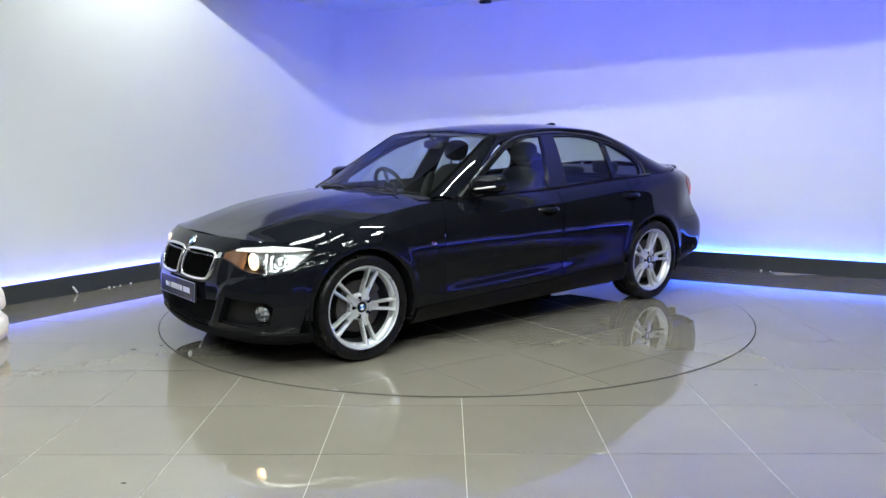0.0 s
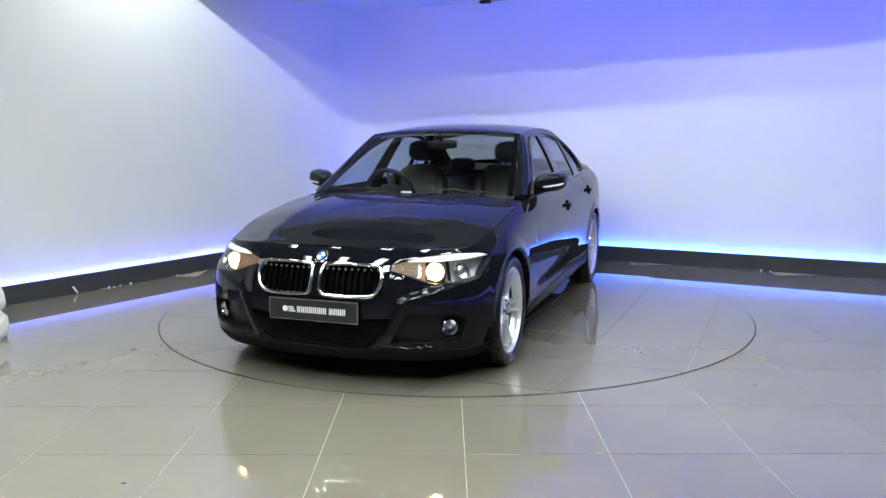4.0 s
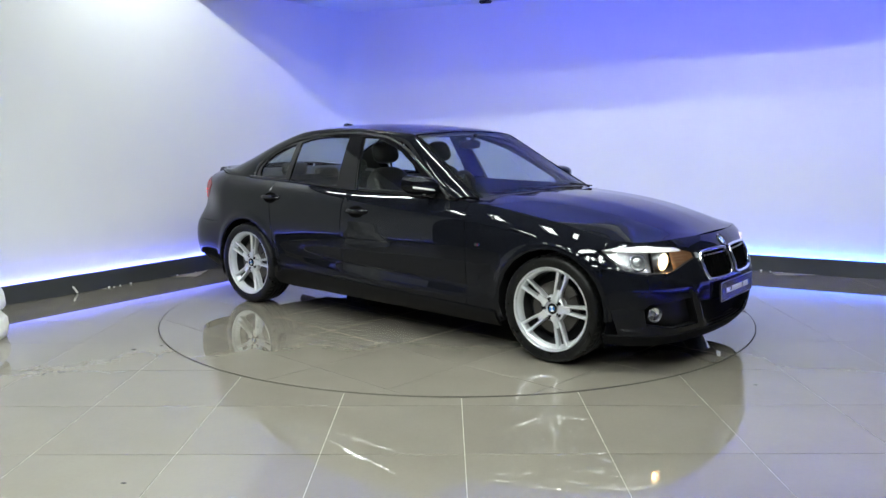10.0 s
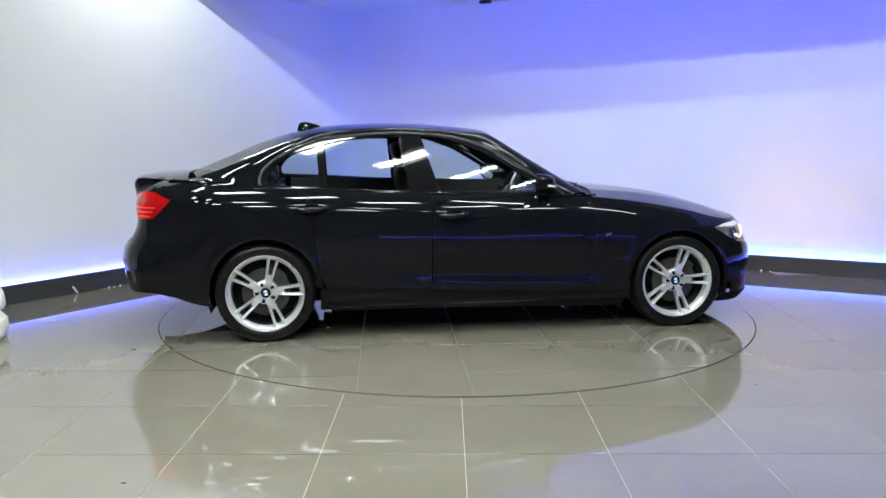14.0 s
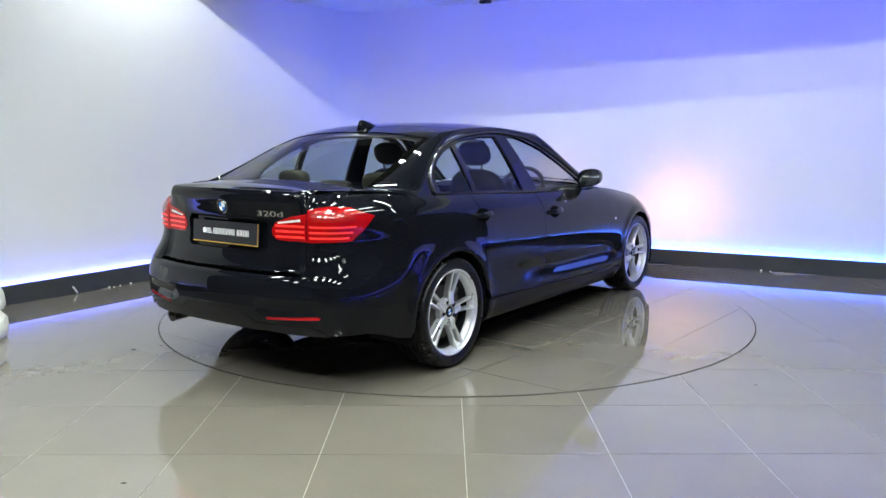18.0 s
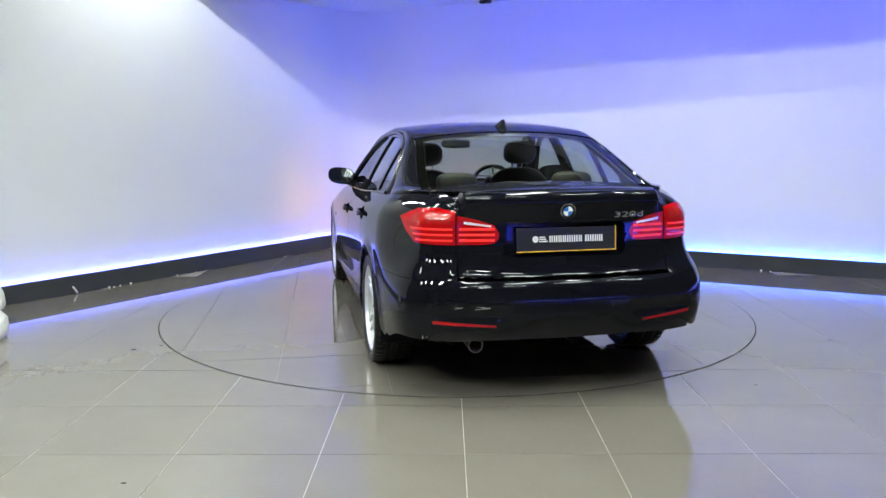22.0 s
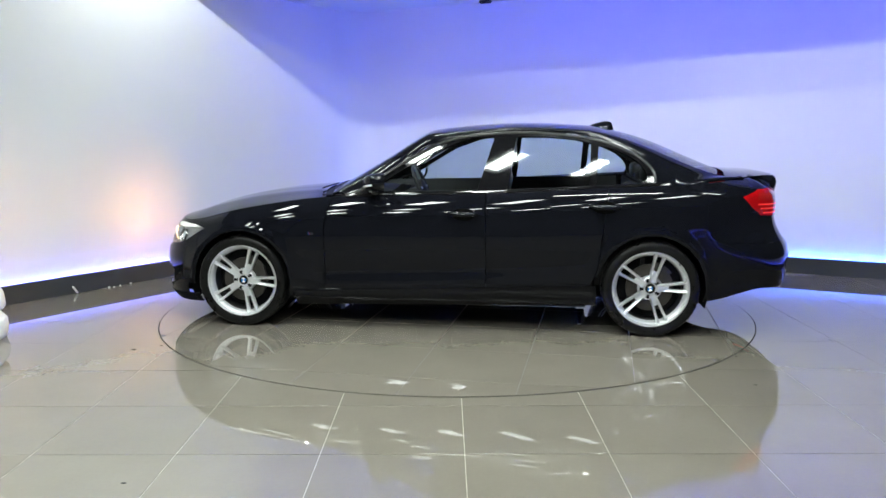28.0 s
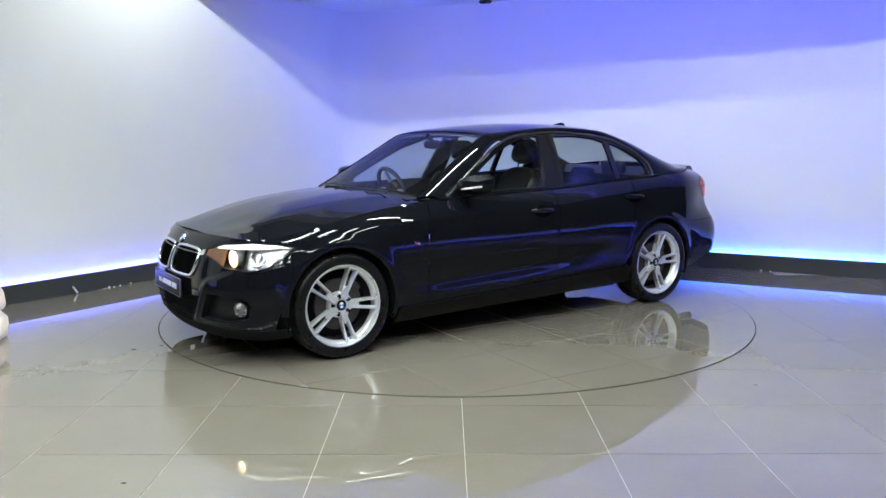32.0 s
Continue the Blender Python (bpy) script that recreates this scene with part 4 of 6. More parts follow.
def roundel(parent, m, r, name="badge"):
    """Round enamel badge with ring and four quarters, facing +z of m."""
    bm = bmesh.new()
    lathe(bm, [(r * 0.99, 0.0), (r, 0.002), (r * 0.95, 0.0045), (r * 0.90, 0.0035), (r * 0.90, 0.0)], 32, "z", m)
    ring = part(name, bm, CHROME, parent, "round chrome-rimmed badge")
    bm = bmesh.new()
    lathe(bm, [(0.0003, 0.0022), (r * 0.90, 0.0022), (r * 0.90, 0.0)], 32, "z", m)
    part("field", bm, GLOSS, ring)
    for k in range(4):
        bm = bmesh.new()
        pts = [(0, 0)] + [(r * 0.60 * math.cos(math.pi / 2 * (k + i / 6)), r * 0.60 * math.sin(math.pi / 2 * (k + i / 6))) for i in range(7)]
        f = bm.faces.new([bm.verts.new((x, y, 0.0032)) for x, y in pts])
        ex = bmesh.ops.extrude_face_region(bm, geom=[f])
        bmesh.ops.translate(bm, vec=(0, 0, -0.0012), verts=[v for v in ex["geom"] if isinstance(v, bmesh.types.BMVert)])
        bmesh.ops.transform(bm, matrix=m, verts=bm.verts)
        bmesh.ops.recalc_face_normals(bm, faces=bm.faces)
        part("quarter", bm, BADGE_WHITE if k % 2 == 0 else BADGE_BLUE, ring, smooth=False)
    return ring


def build_wheel():
    """Outer face towards +y, axis through the origin, tyre centre plane at y = 0."""
    bm = bmesh.new()
    lathe(bm, [(0.2170, 0.030), (0.2185, 0.052), (0.2235, 0.066), (0.2300, 0.078), (0.2345, 0.082), (0.2385, 0.083), (0.2400, 0.090), (0.2415, 0.099), (0.2445, 0.1035), (0.2500, 0.1040), (0.2530, 0.100), (0.2530, 0.088), (0.240, 0.070), (0.230, 0.030)], 72, "y", closed=True)
    lathe(bm, [(0.0005, 0.020), (0.0005, 0.064), (0.036, 0.064), (0.040, 0.068), (0.064, 0.067), (0.078, 0.058), (0.083, 0.030)], 40, "y")
    wheel = part("wheel", bm, ALLOY, car, "silver double-spoke alloy wheel", angle=40)
    for k in range(5):
        a = radians(90 + 72 * k)
        for sgn in (-1, 1):
            bm = bmesh.new()
            spoke_face(bm, a, sgn, 0.050, 0.238, 0.066, 0.088, 0.040)
            bmesh.ops.recalc_face_normals(bm, faces=bm.faces)
            part("spoke", bm, ALLOY, wheel, angle=25)
        # web that joins the pair near the hub
        bm = bmesh.new()
        wide = lambda u: lerp(0.030, 0.016, u)
        sheet(bm, lambda u, v: (lerp(0.045, 0.118, u), lerp(0.061, 0.052, u) - 0.004 * (1 - (2 * v - 1) ** 2), lerp(-1, 1, v) * wide(u)), 6, 6)
        bmesh.ops.transform(bm, matrix=Matrix.Rotation(-a, 4, "Y"), verts=bm.verts)
        part("spoke_web", bm, ALLOY, wheel, solid=0.02)
    # barrel
    bm = bmesh.new()
    lathe(bm, [(0.228, 0.050), (0.216, 0.045), (0.212, 0.0), (0.222, -0.10), (0.244, -0.105)], 64, "y")
    part("barrel", bm, ALLOY_IN, wheel, "inner barrel, coloured dark for the shade behind the spokes")
    # tyre with grooved tread
    prof = [(0.2500, 0.092), (0.2540, 0.104), (0.2700, 0.111), (0.2900, 0.1125), (0.3060, 0.1080), (0.3150, 0.0990), (0.3195, 0.0860),
            (0.3205, 0.0640), (0.3210, 0.0600), (0.3140, 0.0585), (0.3140, 0.0505), (0.3215, 0.0490), (0.3218, 0.0240), (0.3145, 0.0225), (0.3145, 0.0145), (0.3220, 0.0130)]
    prof = prof + [(r, -y) for r, y in reversed(prof)]
    n = 144
    bm = bmesh.new()

    def f(u, v):
        i, j = round(u * n), round(v * (len(prof) - 1))
        r, y = prof[j]
        a = 2 * math.pi * u
        if 0.3155 < r and abs(y) > 0.062 and i % 3 == 0:
            r -= 0.006
        elif 0.312 < r < 0.3156 and abs(y) > 0.09 and i % 3 == 0:
            r -= 0.004
        return (r * math.cos(a), y, r * math.sin(a))
    sheet(bm, f, n, len(prof) - 1, close_u=True)
    bmesh.ops.recalc_face_normals(bm, faces=bm.faces)
    part("tyre", bm, RUBBER, wheel, "black low-profile tyre with grooved tread", angle=30)
    # raised band on the sidewall, writing left as bars
    for k in range(10):
        a = 2 * math.pi * (k + 0.3) / 10
        if k % 5 in (1, 4):
            continue
        bm = bmesh.new()
        sheet(bm, lambda u, v: ((lerp(0.282, 0.291, v)) * math.cos(a + u * 0.22), 0.1132, lerp(0.282, 0.291, v) * math.sin(a + u * 0.22)), 5, 1)
        part("sidewall_mark", bm, TRIM, wheel, solid=0.002)
    bm = bmesh.new()
    lathe(bm, [(0.075, 0.030), (0.156, 0.030), (0.156, 0.006), (0.075, 0.006)], 48, "y", closed=True)
    part("brake_disc", bm, DISC, wheel, "grey iron brake disc", angle=30)
    bm = bmesh.new()
    lathe(bm, [(0.0005, -0.02), (0.205, -0.02), (0.205, -0.06)], 32, "y")
    part("dust_shield", bm, UNDER, wheel)
    bm = bmesh.new()
    sheet(bm, lambda u, v: (lerp(0.105, 0.175, v) * math.cos(2.65 + 0.85 * u), 0.045 - 0.006 * (2 * v - 1) ** 2, lerp(0.105, 0.175, v) * math.sin(2.65 + 0.85 * u)), 8, 4)
    part("brake_caliper", bm, DISC, wheel, "dull metal brake caliper", solid=0.03)
    # bolt recesses: no holes, their shade is a black disc on the hub
    for k in range(5):
        a = radians(90 + 36 + 72 * k)
        bm = bmesh.new()
        m = Matrix.Translation((0.056 * math.cos(a), 0.0055, 0.056 * math.sin(a)))
        lathe(bm, [(0.0140, 0.0690), (0.0148, 0.0660), (0.0140, 0.0655)], 14, "y", m)
        lathe(bm, [(0.0003, 0.0684), (0.0125, 0.0684), (0.0125, 0.066)], 14, "y", m)
        part("bolt_hole", bm, UNDER, wheel, "raised black disc painting the shade of a wheel bolt recess")
    m = Matrix.Translation((0, 0.066, 0)) @ Matrix.Rotation(radians(-90), 4, "X")
    bm = bmesh.new()
    lathe(bm, [(0.030, 0.0), (0.033, 0.003), (0.030, 0.006), (0.027, 0.0055)], 28, "z", m)
    lathe(bm, [(0.0003, 0.0050), (0.0275, 0.0050)], 28, "z", m)
    part("hub_cap", bm, GLOSS, wheel, "round enamel hub cap")
    for k in range(4):
        bm = bmesh.new()
        pts = [(0, 0)] + [(0.018 * math.cos(math.pi / 2 * (k + i / 5)), 0.018 * math.sin(math.pi / 2 * (k + i / 5))) for i in range(6)]
        fc = bm.faces.new([bm.verts.new((x, y, 0.0066)) for x, y in pts])
        ex = bmesh.ops.extrude_face_region(bm, geom=[fc])
        bmesh.ops.translate(bm, vec=(0, 0, -0.001), verts=[v for v in ex["geom"] if isinstance(v, bmesh.types.BMVert)])
        bmesh.ops.transform(bm, matrix=m, verts=bm.verts)
        bmesh.ops.recalc_face_normals(bm, faces=bm.faces)
        part("cap_quarter", bm, BADGE_WHITE if k % 2 == 0 else BADGE_BLUE, wheel, smooth=False)
    return wheel


WHEEL_Z = 0.322
wheel = build_wheel()
SPIN = {"lf": 51, "lr": 57, "rf": 55, "rr": 58}
wheel.matrix_basis = pose(1.405, 0.772, WHEEL_Z, 0, SPIN["lf"], 0)
copy_thing(wheel, pose(-1.405, 0.785, WHEEL_Z, 0, SPIN["lr"], 0))
copy_thing(wheel, Matrix.Translation((1.405, -0.772, WHEEL_Z)) @ Matrix.Rotation(math.pi, 4, "Z") @ Matrix.Rotation(radians(SPIN["rf"]), 4, "Y"))
copy_thing(wheel, Matrix.Translation((-1.405, -0.785, WHEEL_Z)) @ Matrix.Rotation(math.pi, 4, "Z") @ Matrix.Rotation(radians(SPIN["rr"]), 4, "Y"))


def liner(wx):
    bm = bmesh.new()
    sheet(bm, lambda u, v: (wx + 0.372 * math.cos(lerp(-0.35, math.pi + 0.35, u)), lerp(0.55, 0.872, v), 0.325 + 0.372 * math.sin(lerp(-0.35, math.pi + 0.35, u))), 24, 2)
    bm.faces.new([bm.verts.new((wx + 0.372 * math.cos(lerp(-0.35, math.pi + 0.35, k / 24)), 0.55, 0.325 + 0.372 * math.sin(lerp(-0.35, math.pi + 0.35, k / 24)))) for k in range(25)])
    return bm


both("wheel_arch_liner", lambda: liner(1.405), UNDER, "matt black wheel arch liner")
both("wheel_arch_liner", lambda: liner(-1.405), UNDER, "matt black wheel arch liner")

# under the skin: floor pan, engine bay and boot boxes, all matt black
bm = bmesh.new()
box(bm, -0.985, 0.985, -0.80, 0.80, 0.175, 0.31)
box(bm, 0.98, 2.02, -0.56, 0.56, 0.19, 0.34)
box(bm, -2.06, -0.98, -0.56, 0.56, 0.27, 0.38)
part("floor_pan", bm, UNDER, car, "matt black underbody", smooth=False)
bm = bmesh.new()
box(bm, 0.86, 1.98, -0.545, 0.545, 0.34, 0.70)
box(bm, 0.84, 0.90, -0.70, 0.70, 0.31, 0.90)
part("engine_bay", bm, UNDER, car, smooth=False)
bm = bmesh.new()
box(bm, -2.24, -1.36, -0.545, 0.545, 0.36, 0.94)
part("boot_box", bm, UNDER, car, smooth=False)

# ------------------------------------------------------------- nose


def patch(poly, out, n=20, mz=14, low=None, high=None):
    """A piece of body surface with a convex outline, moved in or out."""
    s0, s1 = min(p[0] for p in poly), max(p[0] for p in poly)
    z0, z1 = min(p[1] for p in poly), max(p[1] for p in poly)
    bm = flat(s0, s1, z0, z1, n, mz)
    cut_convex(bm, poly, True)
    return wrap(bm, out)


def rim_wall(poly, out0, out1, step=0.02, closed=True):
    """The side wall of a recess along an outline."""
    pts = []
    k = len(poly)
    for i in range(k if closed else k - 1):
        a, b = Vector(poly[i]), Vector(poly[(i + 1) % k])
        m = max(1, int((b - a).length / step))
        pts += [a.lerp(b, q / m) for q in range(m)]
    if not closed:
        pts.append(Vector(poly[-1]))
    bm = bmesh.new()
    rows = [[bm.verts.new(skin(p.x, p.y, o)) for o in (out0, out1)] for p in pts]
    for i in range(len(rows) if closed else len(rows) - 1):
        a, b = rows[i], rows[(i + 1) % len(rows)]
        bm.faces.new((a[0], b[0], b[1], a[1]))
    bmesh.ops.recalc_face_normals(bm, faces=bm.faces)
    return bm


def outline_tube(poly, out, r, closed=True, round_corners=3):
    pts = [Vector(p) for p in poly]
    for _ in range(round_corners):
        q = []
        k = len(pts)
        for i in range(k if closed else k - 1):
            a, b = pts[i], pts[(i + 1) % k]
            q += [a.lerp(b, 0.25), a.lerp(b, 0.75)]
        pts = q if closed else [pts[0]] + q + [pts[-1]]
    bm = bmesh.new()
    tube(bm, [skin(p.x, p.y, out) for p in pts], r, 12, closed)
    return bm


def scaled(poly, k, dz=0.0):
    c = sum((Vector(p) for p in poly), Vector((0, 0))) / len(poly)
    return [tuple(c + (Vector(p) - c) * k + Vector((0, dz))) for p in poly]


def inner(poly, lo, hi):
    """The piece of an outline between two arc lengths."""
    ps = [Vector(p) for p in poly]
    ps = clip_poly(ps, Vector((hi, 0)), Vector((1, 0)))
    return [tuple(p) for p in clip_poly(ps, Vector((lo, 0)), Vector((-1, 0)))]


# kidney grilles
kid = both("kidney_grille", lambda: outline_tube(scaled(KIDNEY, 1.0), 0.006, 0.0102), CHROME, "chrome grille surround", angle=60)
both("grille_back", lambda: patch(KIDNEY, -0.055), UNDER, "", kid)
both("grille_wall", lambda: rim_wall(KIDNEY, 0.0, -0.055), TRIM, "", kid)
for i in range(9):
    y = lerp(0.055, 0.345, i / 8)

    def slat(y=y):
        bm = bmesh.new()
        z0, z1 = 0.507 + (0.02 if y > 0.32 else 0), 0.664 - (0.01 if y > 0.33 else 0)

        def f(u, v):
            z = lerp(z0, z1, u)
            p = skin(sf(y), z, lerp(-0.045, -0.004, v))
            return p
        sheet(bm, f, 8, 1)
        return bm
    both("slat", slat, DEAD_BLACK, "", kid, solid=0.006)
    both("slat_tip", lambda y=y: (lambda b: (box(b, -0.003, 0.003, -0.0035, 0.0035, -0.004, 0.004, Matrix.Translation(skin(sf(y), 0.640, 0.0))), b)[1])(bmesh.new()), SATIN, "", kid, smooth=False)

# centre bar between the kidneys is body colour; number plate plinth and plate
bm = bmesh.new()
box(bm, -0.006, 0.006, -0.262, 0.262, -0.057, 0.057)
plate_m = Matrix.Translation((2.186, 0, 0.424)) @ Matrix.Rotation(radians(-2), 4, "Y")
bmesh.ops.transform(bm, matrix=plate_m, verts=bm.verts)
plate = part("number_plate", bm, PLATE_BLACK, car, "black acrylic show plate with white marks", smooth=False, bevel=0.002)


def plate_marks(parent, m, side):
    """Round sign and letter-sized bars; m faces its +x."""
    bm = bmesh.new()
    lathe(bm, [(0.0003, 0.0012), (0.016, 0.0012), (0.016, 0.0)], 20, "x", m @ Matrix.Translation((0, side * -0.165, 0.0)))
    part("sign_disc", bm, PLATE_WHITE, parent, smooth=False)
    for k, (w, z) in enumerate(((0.030, 0.010), (0.036, 0.0), (0.044, -0.011))):
        bm = bmesh.new()
        box(bm, 0, 0.0012, side * -0.146, side * -0.146 + side * w, z - 0.0028, z + 0.0028, m)
        bmesh.ops.recalc_face_normals(bm, faces=bm.faces)
        part("sign_bar", bm, PLATE_WHITE, parent, smooth=False)
    x = -0.092
    for k, w in enumerate((0.017, 0.018, 0.016, 0.017, 0.018, 0.006, 0.019, 0.016, None, 0.019, 0.019, 0.018, 0.017)):
        if w is None:
            x += 0.013
            continue
        for a, b in (((0, 1),) if w < 0.01 else ((0, 0.36), (0.64, 1))):
            bm = bmesh.new()
            box(bm, 0, 0.0012, side * (x + w * a), side * (x + w * b), -0.0165, 0.0165, m)
            bmesh.ops.recalc_face_normals(bm, faces=bm.faces)
            part("letter_bar", bm, PLATE_WHITE, parent, smooth=False)
        x += w + 0.0062


plate_marks(plate, plate_m @ Matrix.Translation((0.0061, 0, 0)), 1)
bm = bmesh.new()
for a, b, c, d in ((-0.262, 0.262, 0.054, 0.057), (-0.262, 0.262, -0.057, -0.054), (-0.262, -0.2585, -0.057, 0.057), (0.2585, 0.262, -0.057, 0.057)):
    box(bm, 0.0050, 0.0066, a, b, c, d, plate_m)
part("plate_edge", bm, SATIN, plate, "thin pale plate edge", smooth=False)

# lower intake: back, wall and mesh
def intake_back():
    bm = patch([(0.0, 0.223), *INTAKE[1:4], (0.0, 0.372)], -0.07)
    mirror_bm(bm)
    return bm


intake = part("lower_intake", intake_back(), UNDER, car, "black honeycomb lower intake")
for side in (1, -1):
    bm = rim_wall(INTAKE[1:4], 0.0, -0.07, closed=False)
    if side < 0:
        flip_y(bm)
    part("intake_wall", bm, TRIM, intake)
bm = rim_wall([(0, 0.223), INTAKE[1]], 0.0, -0.07, closed=False)
mirror_bm(bm)
part("intake_wall", bm, TRIM, intake)
for r in range(7):
    z = 0.236 + r * 0.020
    half = lerp(0.292, 0.395, min(1, (z - 0.212) / 0.15)) - 0.01
    bm = bmesh.new()
    n = 46
    pts = []
    for i in range(n + 1):
        y = lerp(-half, half, i / n)
        p = skin(sf(abs(y)), z + 0.006 * (1 if (i + r) % 2 else -1), -0.020)
        pts.append((p.x, y, p.z))
    tube(bm, pts, 0.0022, 5)
    part("mesh_bar", bm, UNDER, intake)

# side intakes with fog lamps
side_in = both("side_intake", lambda: patch(SIDE_INTAKE, -0.055), TRIM, "black recess round the fog lamp")
both("intake_wall", lambda: rim_wall(SIDE_INTAKE, 0.0, -0.055), TRIM, "", side_in)


def facing(s, z, out):
    """A pose on the body whose +z looks outwards."""
    p = skin(s, z, out)
    q = skin(s + 0.01, z, out) - skin(s - 0.01, z, out)
    r = skin(s, z + 0.01, out) - skin(s, z - 0.01, out)
    n = q.cross(r).normalized()
    if n.dot(Vector((p.x, p.y, 0))) < 0:
        n = -n
    yv = r.normalized()
    xv = yv.cross(n).normalized()
    yv = n.cross(xv)
    m = Matrix((xv, yv, n)).transposed().to_4x4()
    m.translation = p
    return m


fm = facing(sf(0.715), 0.342, -0.055)


def fog(profile):
    bm = bmesh.new()
    lathe(bm, profile, 28, "z", fm)
    return bm


fogs = both("fog_lamp", lambda: fog([(0.046, 0.0), (0.046, 0.026), (0.042, 0.030), (0.040, 0.026), (0.036, 0.010), (0.020, 0.002), (0.0003, 0.0)]), LAMP_CHROME, "round chrome fog lamp")
both("lens", lambda: fog([(0.040, 0.026), (0.030, 0.031), (0.0003, 0.034)]), LENS, "", fogs)
both("bulb_cap", lambda: fog([(0.012, 0.0), (0.012, 0.018), (0.0003, 0.021)]), SATIN, "", fogs)

# splitter edge under the bumper
def splitter():
    bm = bmesh.new()
    sheet(bm, lambda u, v: skin(lerp(0.0, sx(1.74), u), lerp(0.155, 0.219, v), lerp(0.002, 0.007, v)), 40, 5)
    mirror_bm(bm)
    return bm


part("front_splitter", splitter(), UNDER, car, "satin black bumper lip", solid=0.012)

# headlights
head = both("headlight", lambda: patch(HEADLIGHT, 0.001, 30, 12), LENS, "clear headlight with warm lit parking lamp")
for h in head:
    h.visible_shadow = False
both("bowl", lambda: patch(HEADLIGHT, -0.125, 30, 12), BOWL, "silvery reflector bowl", head)
both("outer_bowl", lambda: patch(inner(scaled(HEADLIGHT, 0.985), sf(0.705), S_END), -0.046, 24, 12), BOWL, "bright outer reflector", head)
both("lamp_bridge", lambda: patch([(sf(0.372), 0.634), (sf(0.403), 0.638), (sf(0.403), 0.666), (sf(0.372), 0.662)], 0.004, 6, 4), SATIN, "satin bridge between grille and lamp", solid=0.008)
both("bowl_wall", lambda: rim_wall(HEADLIGHT, 0.0, -0.125), TRIM, "", head)
BROW = [(sf(0.50), 0.677), (sx(1.93), 0.687), (sx(1.70), 0.692), (sx(1.80), 0.711), (sx(1.97), 0.719), (sf(0.56), 0.703), (sf(0.50), 0.690)]
both("brow", lambda: patch(BROW, -0.006, 24, 4), BROW_GLOW, "white light blade", head, solid=0.01)


def ring_unit(s, z, r, out=-0.02):
    m = facing(s, z, out)

    def make():
        bm = bmesh.new()
        lathe(bm, [(r + 0.006, -0.05), (r + 0.006, 0.0), (r + 0.002, 0.004), (r, 0.0), (r * 0.75, -0.03), (0.0003, -0.04)], 28, "z", m)
        return bm
    return make


def dome_unit(s, z, r, out=-0.04):
    m = facing(s, z, out)

    def make():
        bm = bmesh.new()
        lathe(bm, [(r, 0.0), (r * 0.92, r * 0.35), (r * 0.6, r * 0.62), (0.0003, r * 0.72)], 24, "z", m)
        return bm
    return make


both("outer_reflector", ring_unit(sx(1.935), 0.630, 0.044), LAMP_CHROME, "", head)
both("outer_dome", dome_unit(sx(1.935), 0.630, 0.026), SATIN, "", head)
# inner cup looks ahead and a little outwards, and holds the lit parking bulb
cup_at = skin(sf(0.650), 0.628, -0.024)
cup_m = Matrix.Translation(cup_at) @ Matrix.Rotation(radians(10), 4, "Z") @ Matrix.Rotation(radians(92), 4, "Y") @ Matrix.Rotation(radians(3), 4, "X")


def cup(profile, n=28):
    def make():
        bm = bmesh.new()
        lathe(bm, profile, n, "z", cup_m)
        return bm
    return make


both("inner_reflector", cup([(0.046, -0.120), (0.046, 0.0), (0.036, 0.001), (0.031, -0.003), (0.034, -0.045), (0.036, -0.100), (0.0003, -0.118)]), BOWL, "", head)
both("parking_bulb", cup([(0.030, -0.072), (0.029, -0.062), (0.018, -0.056), (0.0003, -0.054)], 20), AMBER_GLOW, "warm glowing parking bulb", head)
both("reflector_ring", cup([(0.030, -0.002), (0.036, 0.005), (0.044, 0.008), (0.049, 0.006), (0.050, 0.003), (0.042, -0.006)]), WARM_RING, "reflector rim with the bulb's glare painted on as emission", head)
IND = inner(scaled(HEADLIGHT, 0.97), sf(0.405), sf(0.596))
both("indicator", lambda: patch(IND, -0.012, 12, 6), AMBER, "amber indicator lens, the bulb's light painted on as emission", head)
for rz in (0.655, 0.638, 0.622):
    both("lens_rib", lambda rz=rz: patch([(sf(0.45 if rz > 0.64 else 0.49), rz), (sf(0.60), rz), (sf(0.60), rz + 0.004), (sf(0.45 if rz > 0.64 else 0.49), rz + 0.004)], -0.008, 10, 1), RIB, "thin dull rib in the lamp", head, solid=0.003)
MASK = inner(scaled(HEADLIGHT, 0.99), sf(0.712), sf(0.730))
both("lamp_mask", lambda: patch(MASK, -0.030, 8, 8), GLOSS, "", head)

# front roundel
roundel(car, facing(0.0, 0.700, 0.002), 0.040)

# ------------------------------------------------------------- tail
tails = both("tail_light", lambda: patch(OUT_TAIL, 0.003, 24, 16), RED_LENS, "red tail light", solid=0.02)
tails_in = both("boot_tail_light", lambda: patch(IN_TAIL, 0.003, 16, 16), RED_LENS, "red tail light on the boot lid", solid=0.02)
for z in (0.822, 0.850, 0.878):
    both("light_bar", lambda z=z: patch([(sx(-2.165 + 0.9 * (z - 0.822)), z - 0.005), (sx(-2.165 + 0.9 * (z - 0.822)), z + 0.005), (sr(0.602), z + 0.005), (sr(0.602), z - 0.005)], 0.0052, 16, 1), TAIL_GLOW, "", tails, solid=0.004)
    both("light_bar", lambda z=z: patch([(sr(0.57), z - 0.006), (sr(0.57), z + 0.006), (sr(0.385), z + 0.006), (sr(0.385), z - 0.006)], 0.0052, 10, 1), TAIL_GLOW, "", tails_in, solid=0.004)
